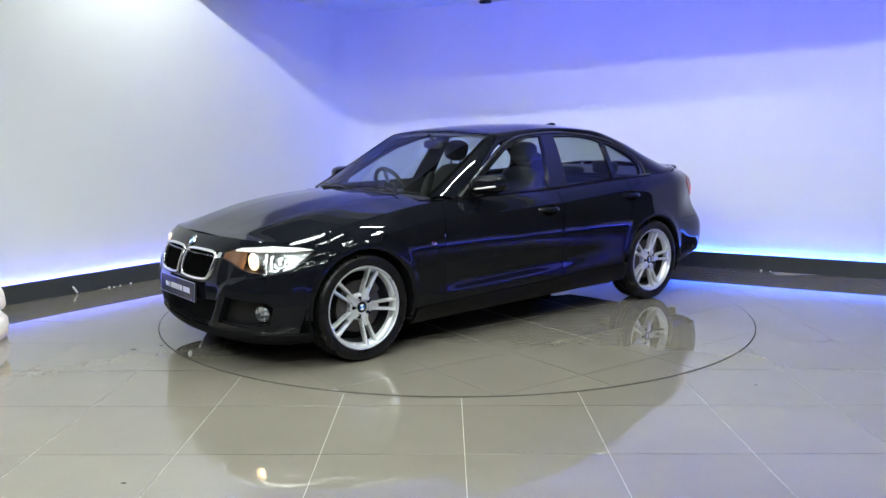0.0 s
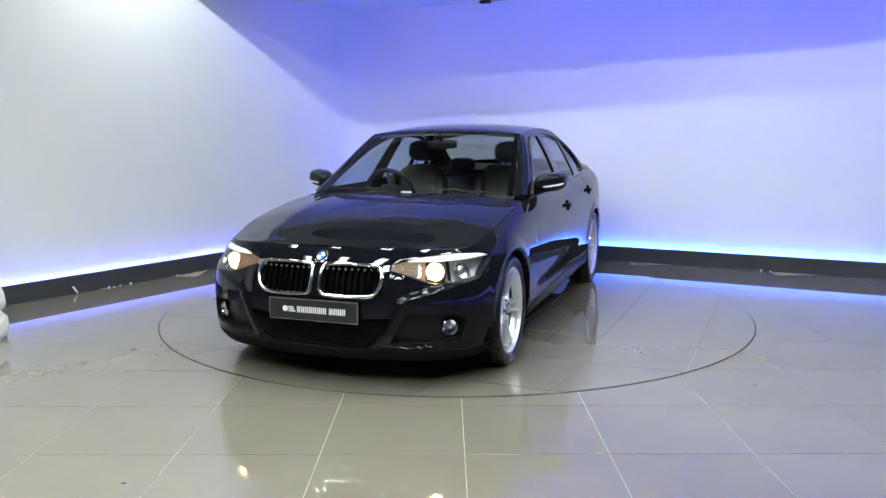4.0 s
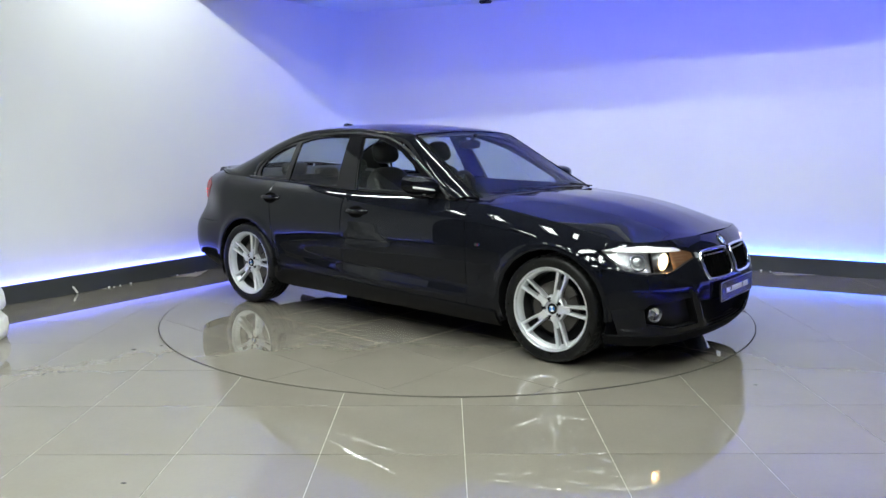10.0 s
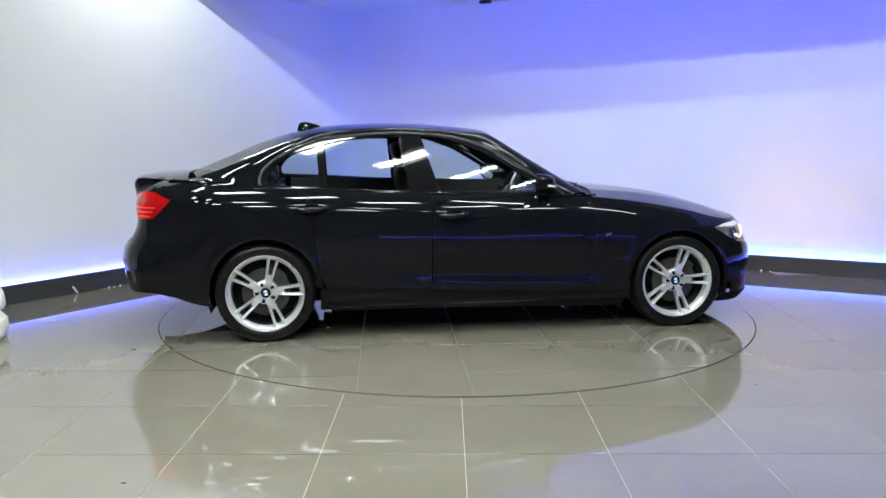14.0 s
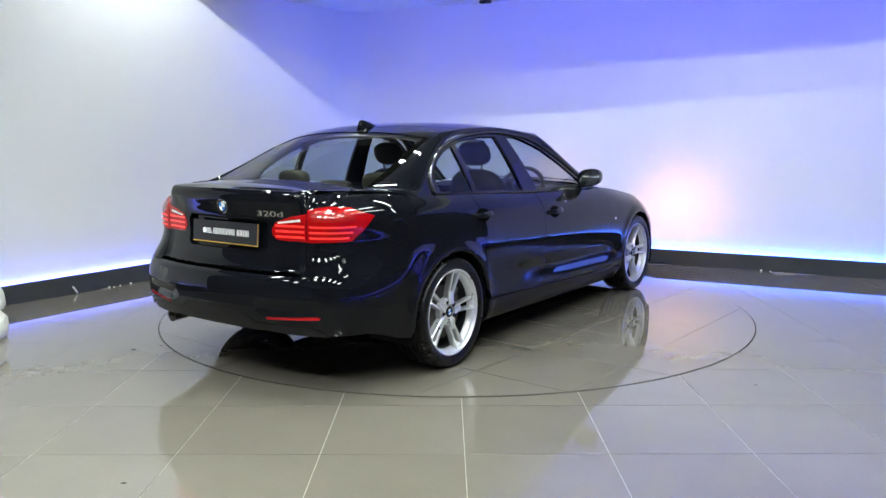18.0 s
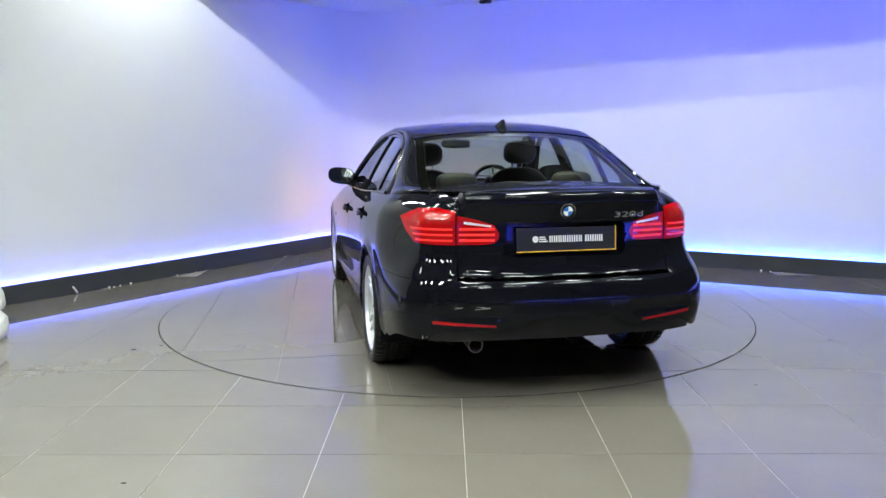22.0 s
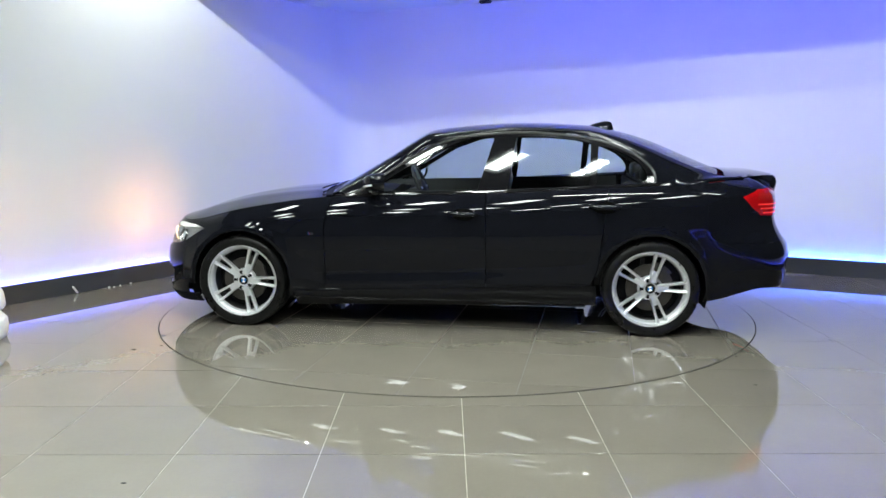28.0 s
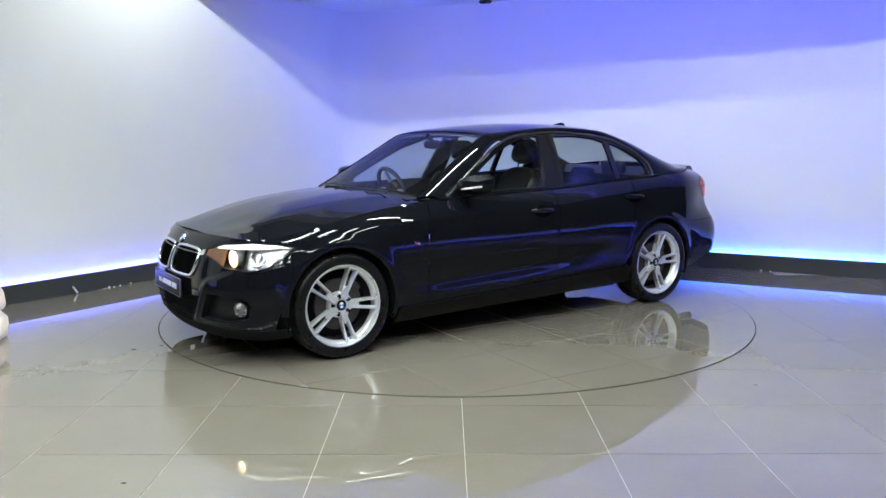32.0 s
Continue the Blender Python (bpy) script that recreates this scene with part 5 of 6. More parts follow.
both("indicator", lambda: patch([(sx(-2.11), 0.908), (sx(-2.13), 0.955), (sr(0.70), 0.966), (sr(0.612), 0.952), (sr(0.612), 0.903)], 0.0048, 10, 4), RED_DARK, "darker upper lens", tails, solid=0.003)
both("reverse_light", lambda: patch([(sr(0.545), 0.904), (sr(0.545), 0.916), (sr(0.405), 0.897), (sr(0.405), 0.888)], 0.0055, 8, 2), CLEAR_LENS, "clear reversing light", tails_in, solid=0.003)
both("rear_reflector", lambda: patch(REFLECT, -0.004, 10, 3), REFLECTOR, "slim red reflector", solid=0.006)

# plate well and plate
def well():
    bm = patch(PLATE_WELL, -0.030)
    mirror_bm(bm)
    return bm


part("plate_well", well(), PAINT, boot, "recess for the plate")
bm = rim_wall(PLATE_WELL[3:] + PLATE_WELL[:3], 0.0, -0.030, closed=False)
mirror_bm(bm)
part("well_wall", bm, PAINT, boot)
rear_plate_m = Matrix.Translation((-2.298, 0, 0.8205)) @ Matrix.Rotation(math.pi, 4, "Z") @ Matrix.Rotation(radians(-4), 4, "Y")
bm = bmesh.new()
box(bm, -0.006, 0.006, -0.262, 0.262, -0.060, 0.060, rear_plate_m)
plate2 = part("number_plate", bm, PLATE_BLACK, car, "black acrylic show plate with white marks and yellow edge", smooth=False, bevel=0.002)
plate_marks(plate2, rear_plate_m @ Matrix.Translation((0.0061, 0, 0.003)) @ Matrix.Rotation(0, 4, "X"), 1)
bm = bmesh.new()
box(bm, 0.0050, 0.0068, -0.262, 0.262, -0.060, -0.0555, rear_plate_m)
box(bm, 0.0050, 0.0068, 0.2585, 0.262, -0.060, 0.060, rear_plate_m)
part("plate_edge", bm, PLATE_YELLOW, plate2, "yellow plate edge", smooth=False)
bm = bmesh.new()
sheet(bm, lambda u, v: skin(lerp(sr(0.30), S_END, u), lerp(0.900, 0.912, v), lerp(-0.004, 0.010, math.sin(math.pi * v))), 12, 4)
mirror_bm(bm)
bmesh.ops.remove_doubles(bm, verts=bm.verts, dist=0.0008)
part("boot_handle_strip", bm, GLOSS, boot, "gloss strip over the plate")

roundel(car, facing(S_END, 0.962, 0.002), 0.040)

# model figures on the boot lid
text = bpy.data.curves.new("figures", "FONT")
text.body, text.size, text.extrude, text.bevel_depth = "320d", 0.040, 0.0012, 0.0004
text.shear = 0.0
holder = bpy.data.objects.new("figures", text)
scene.collection.objects.link(holder)
bpy.context.view_layer.update()
figures = bpy.data.meshes.new_from_object(holder.evaluated_get(bpy.context.evaluated_depsgraph_get()))
bpy.data.objects.remove(holder)
wide = max(v.co.x for v in figures.vertices)
for v in figures.vertices:
    # spread along the boot lid, left to right as read from behind
    k = v.co.x / wide
    p = skin(sr(0.260 + 0.180 * k), 0.924 + v.co.y, 0.0025 + v.co.z)
    v.co = (p.x, -p.y, p.z)
figures.materials.clear()
figures.materials.append(CHROME)
ob = new("model_badge", figures)
ob.parent = car
tagged(ob, "chrome figures on the boot lid")

# lower rear: diffuser panel, exhaust
def diffuser():
    bm = flat(sr(0.72), S_END, lambda s: lerp(0.328, 0.338, smooth01(sr(0.6), sr(0.3), s)), lambda s: insert_top(s) + 0.008, 40, 10)
    cut_convex(bm, REFLECT, False)
    wrap(bm, -0.012)
    mirror_bm(bm)
    bmesh.ops.remove_doubles(bm, verts=bm.verts, dist=0.0008)
    return bm


part("rear_diffuser", diffuser(), TRIM, car, "satin charcoal bumper insert", solid=0.02)
bm = bmesh.new()
lathe(bm, [(0.034, 0.10), (0.036, -0.045), (0.038, -0.050), (0.034, -0.050), (0.031, -0.045), (0.030, 0.08)], 28, "x", Matrix.Translation((-2.272, 0.474, 0.306)))
ex = part("exhaust_tip", bm, TIP, car, "round metal exhaust tip")
bm = bmesh.new()
lathe(bm, [(0.0003, 0.03), (0.031, 0.03)], 20, "x", Matrix.Translation((-2.272, 0.474, 0.306)))
part("exhaust_bore", bm, UNDER, ex)

# boot deck ahead of the lip
def lip_x(y):
    """Where the boot lid's upper edge runs at a distance from the middle."""
    pts = [p for p in TOP_P if p.x < -1.9][::-1]
    return float(np.interp(y, [p.y for p in pts], [p.x for p in pts]))


def deck():
    bm = bmesh.new()
    w0, z0 = rim_half(-1.90)
    w1 = 0.590

    def f(u, v):
        e = lerp(-1, 1, v)
        y = e * lerp(w0 - 0.003, w1, u)
        x = lerp(-1.88 - 0.07 * (1 - e * e), lip_x(abs(e) * w1) + 0.003, u)
        zt = lerp(z0, TOP(sr(w1)), u)
        z = BOOT_Z(x) - (BOOT_Z(x) - zt) * abs(e) ** 2.6
        return (x, y, lerp(z, TOP(sr(abs(e) * w1)), smooth01(0.90, 1.0, u)))
    sheet(bm, f, 24, 48)
    bmesh.ops.recalc_face_normals(bm, faces=bm.faces)
    if sum(f.normal.z for f in bm.faces) < 0:
        bmesh.ops.reverse_faces(bm, faces=bm.faces)
    return bm


part("boot_deck", deck(), PAINT, boot, solid=0.01)

# ------------------------------------------------------------- side windows and trim


def side_patch(poly, out, nx=16, nz=10, holes=()):
    x0, x1 = min(p[0] for p in poly), max(p[0] for p in poly)
    z0, z1 = min(p[1] for p in poly), max(p[1] for p in poly)
    bm = bmesh.new()
    sheet(bm, lambda u, v: (lerp(x0, x1, u), lerp(z0, z1, v), 0), nx, nz)
    cut_convex(bm, poly, True)
    for h in holes:
        cut_convex(bm, h, False)
    for v in bm.verts:
        v.co = (v.co.x, side_y(v.co.x, v.co.y) + out, v.co.y)
    bmesh.ops.recalc_face_normals(bm, faces=bm.faces)
    if sum(f.normal.y for f in bm.faces) < 0:
        bmesh.ops.reverse_faces(bm, faces=bm.faces)
    return bm


W_FRONT = [(0.50, 0.946), (0.40, 1.015), (0.342, 1.053), (0.194, 1.144), (0.045, 1.228), (-0.144, 1.296), (-0.239, 1.317), (-0.355, 1.322), (-0.247, 0.957)]
W_REAR = [(-0.506, 1.322), (-0.72, 1.322), (-0.91, 1.303), (-1.010, 1.275), (-0.995, 0.988), (-0.456, 0.972)]
W_QUARTER = [(-1.060, 1.264), (-1.172, 1.233), (-1.264, 1.190), (-1.326, 1.145), (-1.366, 1.092), (-1.376, 1.048), (-1.354, 1.008), (-1.043, 0.994)]
W_ALL = [(0.62, 0.922), (0.43, 1.035), (0.237, 1.160), (0.05, 1.260), (-0.14, 1.318), (-0.334, 1.340), (-0.527, 1.347), (-0.719, 1.340), (-0.91, 1.320), (-1.098, 1.282), (-1.283, 1.204), (-1.373, 1.138), (-1.412, 1.09), (-1.425, 1.04), (-1.415, 0.985), (-1.0, 0.972), (-0.32, 0.936)]
both("window_frame", lambda: side_patch(W_ALL, 0.003, 44, 16, (W_FRONT, W_REAR, W_QUARTER)), GLOSS, "gloss black window surround", solid=0.02)
panes = both("window", lambda: side_patch(scaled(W_FRONT, 1.02), -0.006), PANE, "front door window", fd) + both("window", lambda: side_patch(scaled(W_REAR, 1.02), -0.006), PANE, "rear door window", rd) + both("quarter_window", lambda: side_patch(scaled(W_QUARTER, 1.03), -0.006), PANE, "small rear quarter window")
for o in panes:
    o.visible_shadow = False
both("door_pillar_cover", lambda: side_patch([(-0.367, 1.326), (-0.496, 1.327), (-0.448, 0.966), (-0.259, 0.953)], 0.007, 3, 8), GLOSS, "gloss black pillar cover", fd, solid=0.008)


def belt_strip():
    bm = bmesh.new()

    def f(u, v):
        x = lerp(0.66, -1.46, u)
        w, zt = rim_half(x)
        a = 2 * math.pi * v
        return (x, w - 0.004 + 0.010 * math.cos(a), zt + 0.006 + 0.011 * math.sin(a))
    sheet(bm, f, 40, 8, close_v=True)
    return bm


both("belt_moulding", belt_strip, GLOSS, "gloss black belt moulding")


def frame_line():
    """Slim bright-edged moulding round the window tops and the rear corner."""
    bm = bmesh.new()
    pts = [(0.60, 0.932), (0.422, 1.050), (0.237, 1.165), (0.05, 1.264), (-0.14, 1.321), (-0.334, 1.342), (-0.527, 1.350), (-0.719, 1.342), (-0.91, 1.323), (-1.098, 1.286), (-1.283, 1.208), (-1.373, 1.143), (-1.414, 1.095), (-1.428, 1.04), (-1.415, 0.996)]
    fx, fz = curve2([(i, p[0]) for i, p in enumerate(pts)]), curve2([(i, p[1]) for i, p in enumerate(pts)])
    ps = [(fx(i / 5), fz(i / 5)) for i in range(5 * (len(pts) - 1) + 1)]
    tube(bm, [(x, side_y(x, z) + 0.007, z) for x, z in ps], 0.0105, 8)
    return bm


both("window_moulding", frame_line, MOULDING, "gloss black moulding round the side windows")


def handle(x, z):
    """A bowed grip that stands off the door, thicker in the middle."""
    def make():
        bm = bmesh.new()
        s0 = sx(x)

        def f(u, v):
            k = 2 * u - 1
            a = 2 * math.pi * v
            lift = 0.036 * (1 - abs(k) ** 3.2)
            r = 0.0165 * (1 - 0.35 * abs(k) ** 3)
            p = skin(s0 - k * 0.104, z + 0.003 * k + r * math.sin(a), 0.001 + lift * 0.85)
            n = plan(s0 - k * 0.104)[1]
            g = 0.0085 * math.cos(a)
            return p + Vector((n.x * g, n.y * g, 0))
        vs = sheet(bm, f, 24, 14, close_v=True)
        bm.faces.new(vs[0])
        bm.faces.new(vs[-1][::-1])
        bmesh.ops.recalc_face_normals(bm, faces=bm.faces)
        return bm
    return make


def dish(x, z):
    """Shade of the hollow behind the grip: a black oval laid on the door, slightly raised rim."""
    s0 = sx(x)

    def make():
        bm = bmesh.new()
        rings = ((1.0, 0.0006), (0.94, 0.0016), (0.84, 0.0012), (0.0, 0.0008))

        def f(u, v):
            k, out = rings[round(v * 3)]
            a = 2 * math.pi * u
            return skin(s0 + 0.078 * k * math.cos(a), z - 0.006 + 0.040 * k * math.sin(a), out)
        sheet(bm, f, 28, 3, close_u=True)
        bmesh.ops.remove_doubles(bm, verts=bm.verts, dist=1e-5)
        bmesh.ops.recalc_face_normals(bm, faces=bm.faces)
        return bm
    return make


for hx, hz, door in ((-0.163, 0.812, fd), (-1.095, 0.866, rd)):
    both("door_handle", handle(hx, hz), PAINT, "gloss black door handle", door)
    both("handle_dish", dish(hx, hz), DEAD_BLACK, "black oval painting the shade of the cup behind the handle", door)

# wing badge: three slanted bars
for k, (mat, w) in enumerate(((BADGE_BLUE, 0.004), (REFLECTOR, 0.003), (CHROME, 0.020))):
    def bars(k=k, w=w):
        bm = flat(0, w, 0, 0.017, 2, 2)
        for v in bm.verts:
            v.co.x = sx(0.905) + k * 0.007 - 0.35 * v.co.y + v.co.x
            v.co.y = v.co.y + 0.658
        return wrap(bm, 0.003)
    both("wing_badge_bar", bars, mat, "small coloured badge bar", solid=0.003)

# fuel flap on the right rear wing
bm = outline_tube([(sx(-1.86) + 0.075 * math.cos(2 * math.pi * k / 18), 0.835 + 0.065 * math.sin(2 * math.pi * k / 18)) for k in range(18)], -0.0014, 0.0016, round_corners=1)
flip_y(bm)
part("fuel_flap_joint", bm, UNDER, car)


# door mirrors
def mirror_cap():
    bm = bmesh.new()

    def f(u, v):
        a, b = 2 * math.pi * u, v
        # front shell closing from the glass rim to the nose
        sg = lambda q, p: math.copysign(abs(q) ** p, q)
        ry, rz = 0.108, 0.066
        k = math.cos(b * math.pi / 2) ** 0.55
        y = 0.882 + ry * k * sg(math.cos(a), 0.75)
        z = 1.012 + rz * k * sg(math.sin(a), 0.75) + 0.012 * (y - 0.877) / 0.1
        x = 0.390 + 0.125 * math.sin(b * math.pi / 2) - 0.035 * (y - 0.882) / 0.1
        return (x, y, z)
    sheet(bm, f, 32, 10, close_u=True)
    bmesh.ops.remove_doubles(bm, verts=bm.verts, dist=1e-4)
    bmesh.ops.recalc_face_normals(bm, faces=bm.faces)
    return bm


mirrors = both("door_mirror", mirror_cap, PAINT, "gloss black door mirror", solid=0.006)


def mirror_glass():
    bm = bmesh.new()
    ps = [bm.verts.new((0.399 - 0.035 * (math.copysign(abs(math.cos(a)) ** 0.75, math.cos(a)) * 0.10) / 0.1, 0.882 + 0.100 * math.copysign(abs(math.cos(a)) ** 0.75, math.cos(a)), 1.012 + 0.059 * math.copysign(abs(math.sin(a)) ** 0.75, math.sin(a)) + 0.012 * math.cos(a))) for a in [2 * math.pi * k / 28 for k in range(28)]]
    bm.faces.new(ps)
    bmesh.ops.recalc_face_normals(bm, faces=bm.faces)
    return bm


both("mirror_glass", mirror_glass, MIRROR, "mirror glass", mirrors, solid=0.004)


def mirror_arm():
    bm = bmesh.new()
    tube(bm, [(0.48, 0.765, 0.945), (0.455, 0.80, 0.952), (0.44, 0.845, 0.968)], 0.026, 10)
    return bm


both("mirror_arm", mirror_arm, TRIM, "", mirrors)


def mirror_light():
    bm = bmesh.new()
    tube(bm, [(0.440, 0.973, 1.004), (0.483, 0.950, 0.998), (0.505, 0.915, 0.992), (0.515, 0.865, 0.986), (0.517, 0.835, 0.983)], 0.0062, 8)
    return bm


both("indicator_strip", mirror_light, CLEAR_LENS, "pale side indicator strip", mirrors)
both("mirror_triangle", lambda: side_patch([(0.64, 0.925), (0.47, 1.005), (0.45, 0.935)], 0.012, 6, 6), GLOSS, "black mirror mount", fd, solid=0.01)

# roof aerial fin
bm = bmesh.new()


def fin(u, v):
    x = lerp(-1.03, -1.205, u)
    h = 0.056 * min(1.0, 1.5 * u) ** 0.7 * (1 - 0.9 * smooth01(0.90, 1.0, u)) + 0.002
    w = 0.034 * math.sin(math.pi * min(u + 0.10, 1.0)) ** 0.5 + 0.004
    a = math.pi * v
    return (x, w * math.cos(a) * (1 - 0.55 * math.sin(a)), lerp(1.394, 1.366, u) + h * math.sin(a) ** 0.8)


sheet(bm, fin, 14, 12)
bmesh.ops.recalc_face_normals(bm, faces=bm.faces)
part("aerial_fin", bm, PAINT, car, "gloss black shark-fin aerial")

# cowl and wipers
bm = bmesh.new()
sheet(bm, lambda u, v: (lerp(0.945 - 0.12 * abs(2 * u - 1) ** 2.2, 0.83 - 0.07 * abs(2 * u - 1) ** 2, v), lerp(-0.70, 0.70, u), lerp(0.934, 0.938, v) - 0.012 * abs(2 * u - 1)), 20, 3)
part("cowl", bm, TRIM, car, "satin black scuttle panel", solid=0.01)
for y0, y1, hx in ((0.62, 0.02, 0.03), (-0.06, -0.60, 0.0)):
    bm = bmesh.new()
    pts = []
    for i in range(13):
        y = lerp(y0, y1, i / 12)
        e = y / 0.70
        t = 0.05 + 0.03 * (i / 12)
        p = cabin_top(t, max(-0.97, min(0.97, e)))
        pts.append((p.x + 0.006, y, p.z + 0.008))
    tube(bm, pts, 0.005, 6)
    wiper = part("wiper", bm, TRIM, car, "black wiper resting on the screen's foot")
    bm = bmesh.new()
    tube(bm, [(0.90, y0 * 0.85, 0.955), (pts[6][0] + 0.01, pts[6][1], pts[6][2] + 0.008)], 0.006, 6)
    part("wiper_arm", bm, TRIM, wiper)

# ------------------------------------------------------------- cabin
bm = bmesh.new()
box(bm, -1.30, 0.84, -0.70, 0.70, 0.31, 0.33)
part("cabin_floor", bm, CABIN, car, smooth=False)
bm = bmesh.new()
box(bm, -1.372, -1.345, -0.785, 0.785, 0.33, 0.985)
part("rear_bulkhead", bm, CABIN, car, smooth=False)
both("door_card", lambda: (lambda b: (sheet(b, lambda u, v: (lerp(0.70, -1.30, u), 0.765 - 0.03 * math.sin(math.pi * v), lerp(0.33, 0.945 + 0.04 * u, v)), 10, 6), b)[1])(bmesh.new()), CABIN, "black door lining", solid=0.012)
bm = bmesh.new()
sheet(bm, lambda u, v: (lerp(0.86, 0.46, v) + 0.02 * math.cos(math.pi * (2 * u - 1) / 2), lerp(-0.72, 0.72, u), 0.925 - 0.02 * v + 0.028 * math.exp(-((lerp(-0.72, 0.72, u) + 0.36) / 0.16) ** 2) * v), 24, 6)
sheet(bm, lambda u, v: (lerp(0.46, 0.52, v) + 0.02 * math.cos(math.pi * (2 * u - 1) / 2), lerp(-0.72, 0.72, u), lerp(0.905 + 0.028 * math.exp(-((lerp(-0.72, 0.72, u) + 0.36) / 0.16) ** 2), 0.45, v)), 24, 6)
part("dashboard", bm, CABIN, car, "black soft dashboard")
# steering wheel on the right-hand side
sm = Matrix.Translation((0.30, -0.36, 0.905)) @ Matrix.Rotation(radians(-66), 4, "Y")
bm = bmesh.new()
tube(bm, [sm @ Vector((0.186 * math.cos(2 * math.pi * k / 32), 0.186 * math.sin(2 * math.pi * k / 32), 0)) for k in range(32)], 0.0165, 8, True)
steer = part("steering_wheel", bm, CABIN, car, "black leather three-spoke steering wheel")
bm = bmesh.new()
blob(bm, (0, 0, 0), (0.075, 0.085, 0.03), 2.8, 16, 8, sm)
part("airbag_boss", bm, CABIN, steer)
for ang in (0, 180, 270):
    bm = bmesh.new()
    c, s = math.cos(radians(ang + 90)), math.sin(radians(ang + 90))
    tube(bm, [sm @ Vector((0.06 * c, 0.06 * s, 0)), sm @ Vector((0.18 * c, 0.18 * s, 0))], 0.014, 6)
    part("spoke", bm, SATIN, steer)
bm = bmesh.new()
tube(bm, [sm @ Vector((0, 0, -0.02)), sm @ Vector((0, 0, -0.28))], 0.035, 8)
part("column", bm, CABIN, steer)


def seat(x, y, tilt, w, rear=False):
    m = Matrix.Translation((x, y, 0.34)) @ Matrix.Rotation(radians(0), 4, "Z")
    bm = bmesh.new()
    blob(bm, (0.24, 0, 0.12), (0.26, w, 0.085), 3.2, 24, 12, m)
    base = part("seat", bm, SEAT_BACK, car, "dark leather seat")
    bm = bmesh.new()
    t = m @ Matrix.Translation((0.0, 0, 0.16)) @ Matrix.Rotation(radians(-tilt), 4, "Y")
    blob(bm, (-0.02, 0, 0.30), (0.075, w, 0.33), 3.0, 24, 14, t)
    part("backrest", bm, SEAT_BACK, base)
    for sgn in (-1, 1):
        bm = bmesh.new()
        blob(bm, (0.03, sgn * (w - 0.035), 0.27), (0.075, 0.05, 0.27), 2.6, 14, 10, t)
        part("side_bolster", bm, SEAT_BACK, base)
    bm = bmesh.new()
    blob(bm, (0.015, 0, 0.735), (0.052, 0.125, 0.085), 2.8, 20, 12, t)
    part("headrest", bm, SEAT_BACK, base)
    for sgn in (-1, 1):
        bm = bmesh.new()
        tube(bm, [t @ Vector((-0.01, sgn * 0.055, 0.60)), t @ Vector((0.0, sgn * 0.055, 0.70))], 0.0065, 8)
        part("headrest_post", bm, CHROME, base)
    return base


seat(-0.20, 0.36, 20, 0.245)
seat(-0.16, -0.36, 18, 0.245)
bm = bmesh.new()
blob(bm, (-0.98, 0, 0.46), (0.28, 0.66, 0.11), 3.5, 28, 10)
rear_seat = part("rear_bench", bm, SEAT_BACK, car, "dark leather rear bench")
bm = bmesh.new()
blob(bm, (0, 0, 0.28), (0.09, 0.62, 0.31), 3.4, 28, 12, Matrix.Translation((-1.18, 0, 0.42)) @ Matrix.Rotation(radians(-22), 4, "Y"))
part("backrest", bm, SEAT_BACK, rear_seat)
for y in (0.36, 0.0, -0.36):
    bm = bmesh.new()
    blob(bm, (-1.42, y, 1.055 if y else 1.02), (0.05, 0.125, 0.060 if y else 0.04), 3.0, 20, 10)
    part("headrest", bm, SEAT_BACK, rear_seat)
bm = bmesh.new()
sheet(bm, lambda u, v: (lerp(-1.38, -1.86, u), lerp(-0.755, 0.755, v) * lerp(1.0, 0.86, u), lerp(0.985, 1.030, u)), 8, 10)
part("parcel_shelf", bm, CABIN, car, "black parcel shelf", solid=0.02)
part("headlining", top_sheet(T_HEAD + 0.05, T_REAR - 0.05, 16, 16, 0.026, 0.05), CABIN_GREY, car, "pale grey roof lining", solid=0.008)
both("pillar_lining", lambda: (lambda b: (sheet(b, lambda u, v: (lambda a, q: a.lerp(q, v) + Vector((0, -0.060, -0.020)))(through_pts(A_PTS, lerp(6.3, 9.0, u)), through_pts(B3, lerp(6.3, 9.0, u))), 14, 3), b)[1])(bmesh.new()), SEAT_BACK, "dark rear pillar lining", solid=0.008)
# inside mirror
bm = bmesh.new()
blob(bm, (0.16, 0, 1.262), (0.022, 0.118, 0.034), 3.2, 20, 8)
rvm = part("interior_mirror", bm, TRIM, car, "black interior mirror")
bm = bmesh.new()
sheet(bm, lambda u, v: (0.1365, lerp(-0.105, 0.105, u), 1.262 + lerp(-0.026, 0.026, v)), 1, 1)
part("mirror_glass", bm, MIRROR, rvm, solid=0.002)
bm = bmesh.new()
tube(bm, [(0.17, 0, 1.29), (0.215, 0, 1.335)], 0.014, 8)
part("mirror_stem", bm, TRIM, rvm)
# high brake light inside the rear glass
bm = bmesh.new()
sheet(bm, lambda u, v: cabin_top(6.45 + 0.05 * v, lerp(-0.22, 0.22, u), 0.010), 8, 1)
part("high_brake_light", bm, CLEAR_LENS, car, "pale high brake light strip", solid=0.008)

# ------------------------------------------------------------- odds and ends of the bay
bm = bmesh.new()
PROFILE = curve1([(0.0, 0.225), (0.03, 0.243), (0.08, 0.250), (0.13, 0.243), (0.165, 0.215), (0.185, 0.200), (0.200, 0.232), (0.23, 0.240), (0.32, 0.222), (0.45, 0.195), (0.58, 0.166), (0.75, 0.150)])


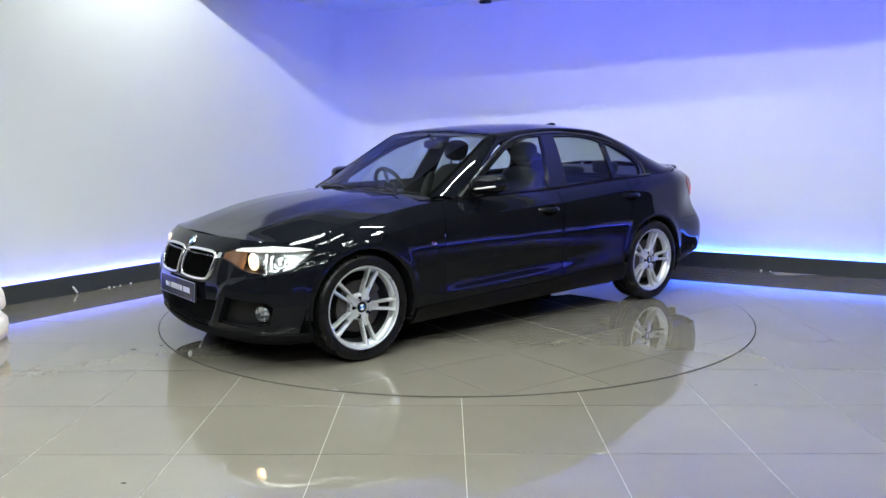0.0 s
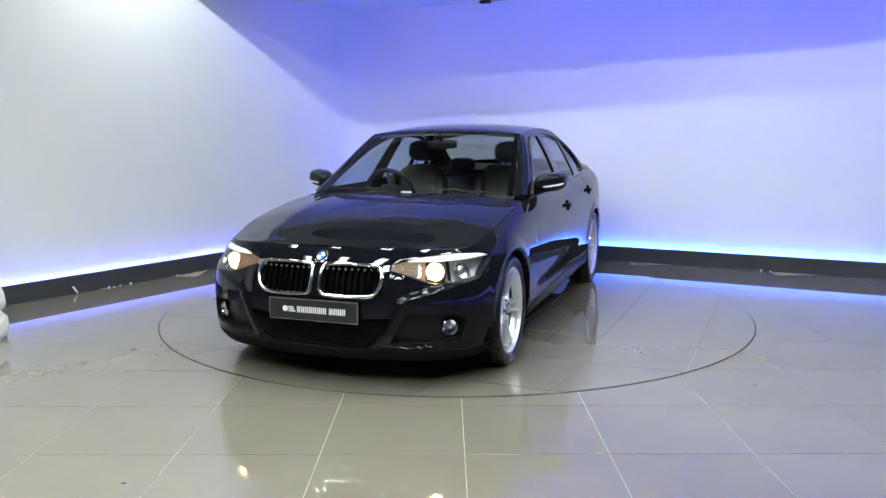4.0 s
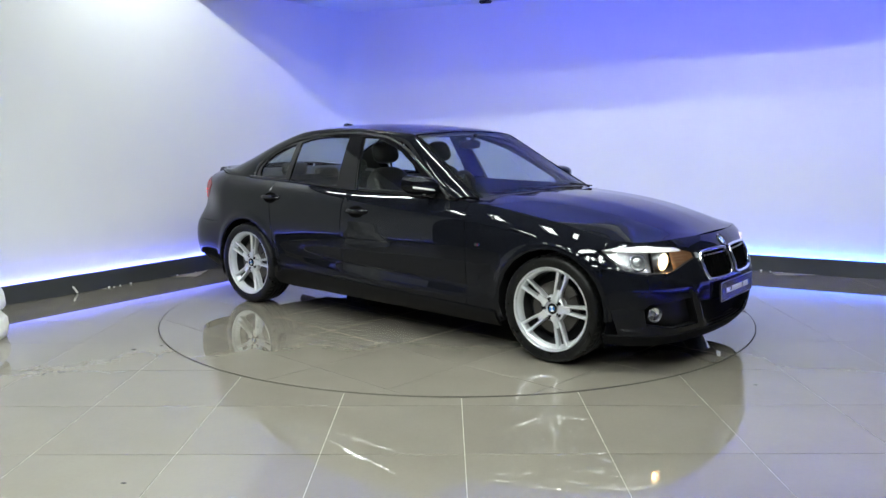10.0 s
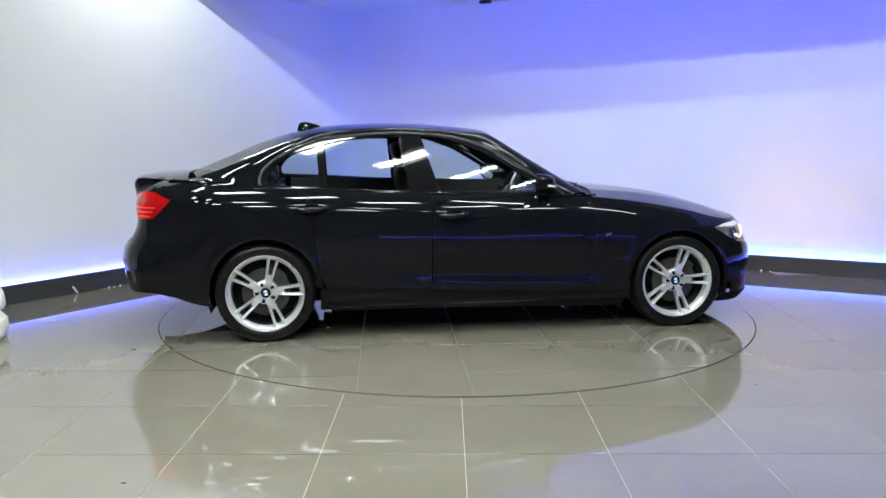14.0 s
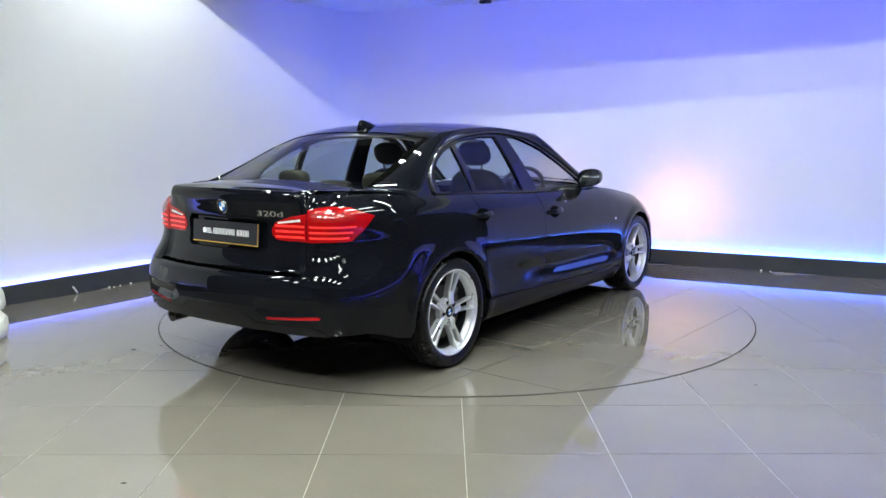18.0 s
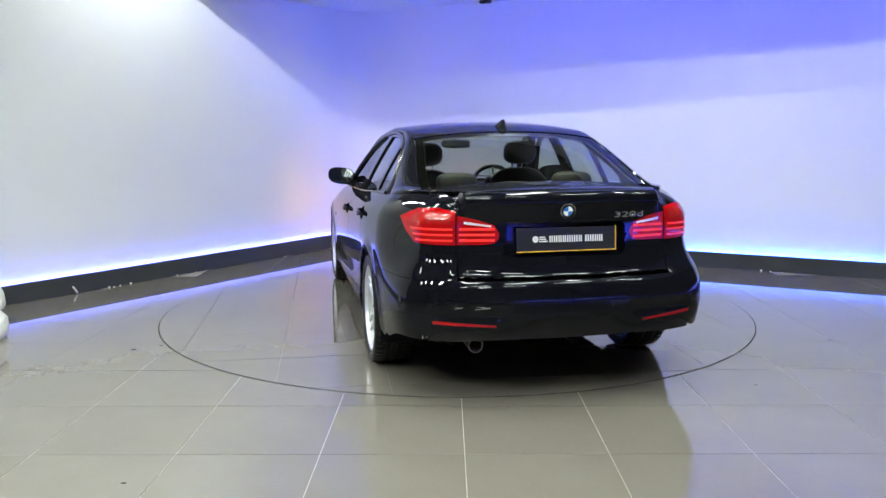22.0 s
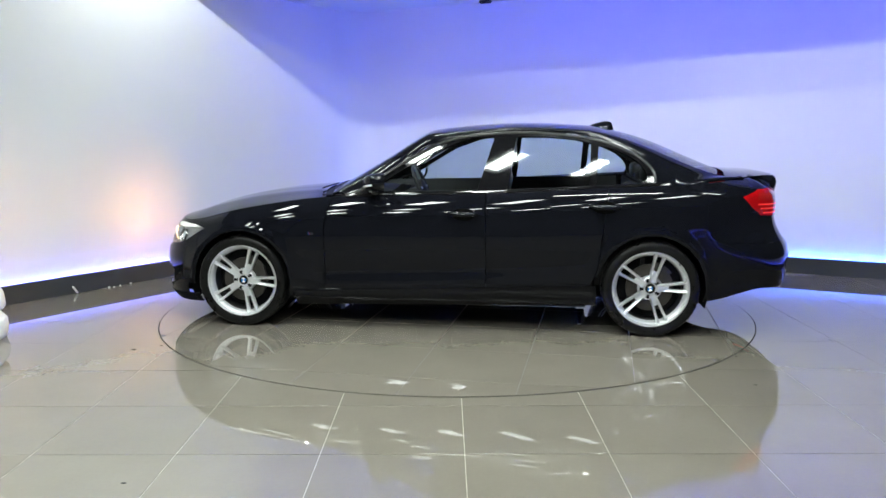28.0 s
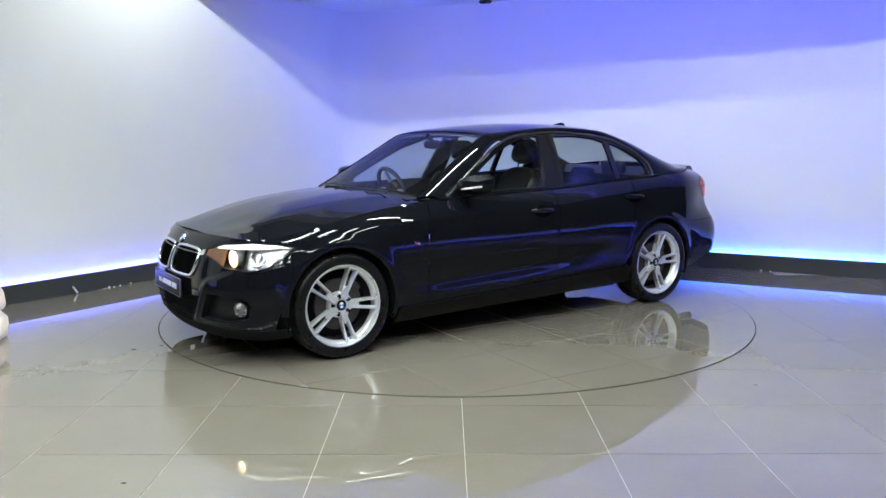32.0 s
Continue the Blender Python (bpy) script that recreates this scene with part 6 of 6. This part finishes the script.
def pedestal_skin(u, v):
    a, z = 2 * math.pi * u, 0.75 * v
    r = PROFILE(z)
    r += 0.014 * noise.noise(Vector((3 * math.cos(a), 3 * math.sin(a), 9 * z))) + 0.010 * noise.noise(Vector((9 * math.cos(a), 9 * math.sin(a), 22 * z)))
    if z < 0.16:
        r -= 0.018 * max(0.0, noise.noise(Vector((5 * math.cos(a) + 7, 5 * math.sin(a), 16 * z))))
    return (r * math.cos(a), r * math.sin(a), z)


vs = sheet(bm, pedestal_skin, 64, 60, close_u=True)
bm.faces.new([vs[i][60] for i in range(64)])
bm.faces.new([vs[i][0] for i in reversed(range(64))])
ob = new("pedestal", finish(bm, "pedestal", SHEET))
ob.data.set_sharp_from_angle(angle=radians(40))
ob.matrix_basis = pose(-3.255, -1.05, FLOOR_Z)
tagged(ob, "white plaster pedestal with a chipped rounded base", "pedestal")


def wall_point(dist, off, z):
    """A place along the left wall, counted from the corner."""
    p = CORNER + LEFT_DIR * dist + Vector((-LEFT_DIR.y, LEFT_DIR.x)) * 0
    n = -n_left
    q = p + n * off
    return Vector((q.x, q.y, z))


# white scrap leaning on the plinth, and crumbs along its foot
bm = bmesh.new()
tube(bm, [wall_point(3.835, 0.095, 0.002), wall_point(3.868, 0.085, 0.060)], 0.0085, 8)
ob = tagged(new("paper_roll", finish(bm, "paper_roll", PLATE_WHITE)), "small rolled white paper leaning on the plinth", "paper")
for dist, off, r in ((3.53, 0.088, 0.009), (3.49, 0.10, 0.005), (3.42, 0.088, 0.006), (3.31, 0.088, 0.010), (2.80, 0.088, 0.009), (2.58, 0.088, 0.005)):
    bm = bmesh.new()
    q = wall_point(dist, off, FLOOR_Z)
    bmesh.ops.create_icosphere(bm, subdivisions=2, radius=r, matrix=Matrix.Translation((q.x, q.y, FLOOR_Z + r * 0.55)))
    for v in bm.verts:
        v.co += (v.co - Vector((q.x, q.y, FLOOR_Z))).normalized() * 0.3 * r * noise.noise(v.co * 140)
        v.co.z = max(v.co.z, FLOOR_Z)
    tagged(new("paper_crumb", finish(bm, "paper_crumb", PLATE_WHITE)), "tiny white crumb of paper by the plinth", "litter", "crumbs by the plinth")
for x, y, r in ((2.998, 1.60, 0.011), (3.075, 1.565, 0.006), (3.17, 1.52, 0.005)):
    bm = bmesh.new()
    bmesh.ops.create_icosphere(bm, subdivisions=2, radius=r, matrix=Matrix.Translation((x, y, FLOOR_Z + r * 0.5)))
    for v in bm.verts:
        v.co += Vector((1, 0.6, 0.2)) * 0.4 * r * noise.noise(v.co * 120)
        v.co.z = max(v.co.z, FLOOR_Z)
    tagged(new("paper_crumb", finish(bm, "paper_crumb", PLATE_WHITE)), "tiny white crumb of paper by the plinth", "litter", "crumbs by the plinth")

# dark specks on the tiles
for x, y, r in ((-2.04, -1.30, 0.012), (-1.90, -1.20, 0.007), (2.45, -1.05, 0.006), (-1.30, -3.25, 0.007), (1.62, -2.0, 0.006)):
    bm = bmesh.new()
    lathe(bm, [(0.0003, 0.0016), (r * 0.8, 0.0012), (r, 0.0)], 10, "z", Matrix.Translation((x, y, FLOOR_Z)) @ Matrix.Scale(1.8, 4, (1, 0, 0)))
    tagged(new("dirt_speck", finish(bm, "dirt_speck", UNDER)), "small dark speck of dirt on the tiles", "litter", "specks on the floor")

# ceiling odds: a dark bracket and a thin crack plate near the corner
bm = bmesh.new()
box(bm, -0.07, 0.07, -0.03, 0.03, -0.035, 0.0)
bmesh.ops.bevel(bm, geom=bm.edges[:], offset=0.012, segments=2, affect="EDGES")
ob = new("ceiling_bracket", finish(bm, "ceiling_bracket", TRIM))
ob.matrix_basis = pose(0.33, 2.84, SOFFIT - 0.001, 0, 0, -20)
tagged(ob, "small dark bracket fixed under the lowered ceiling", "bracket")


def motions():
    """The turntable carries the car round; it rests at first and slows at the end."""
    rows, disc = [], []
    for t, a in TURN:
        c, s = math.cos(radians(a)), math.sin(radians(a))
        rows.append((t, pose(c * CAR_DX - s * CAR_DY, s * CAR_DX + c * CAR_DY, 0, 0, 0, a)))
        disc.append((t, pose(0, 0, 0, 0, 0, a)))
    walk(car, rows)
    walk(turntable, disc)


TURN = [(0, -139.35), (0.5, -139.33), (1, -138.62), (1.5, -136.19), (2, -131.62), (2.5, -126.44), (3, -120.58), (4, -108.83), (5, -97.05), (6, -85.27), (7, -73.50), (8, -61.74), (9, -49.98), (10, -38.21), (11, -26.45), (12, -14.68), (13, -2.91), (14, 8.85), (15, 20.61), (16, 32.36), (17, 44.12), (18, 55.88), (19, 67.65), (20, 79.43), (21, 91.22), (22, 103.01), (23, 114.80), (24, 126.58), (25, 138.34), (26, 150.10), (27, 161.84), (28, 173.60), (29, 185.36), (30, 197.13), (30.5, 203.00), (31, 208.78), (31.5, 213.00), (32, 215.70)]
motions()
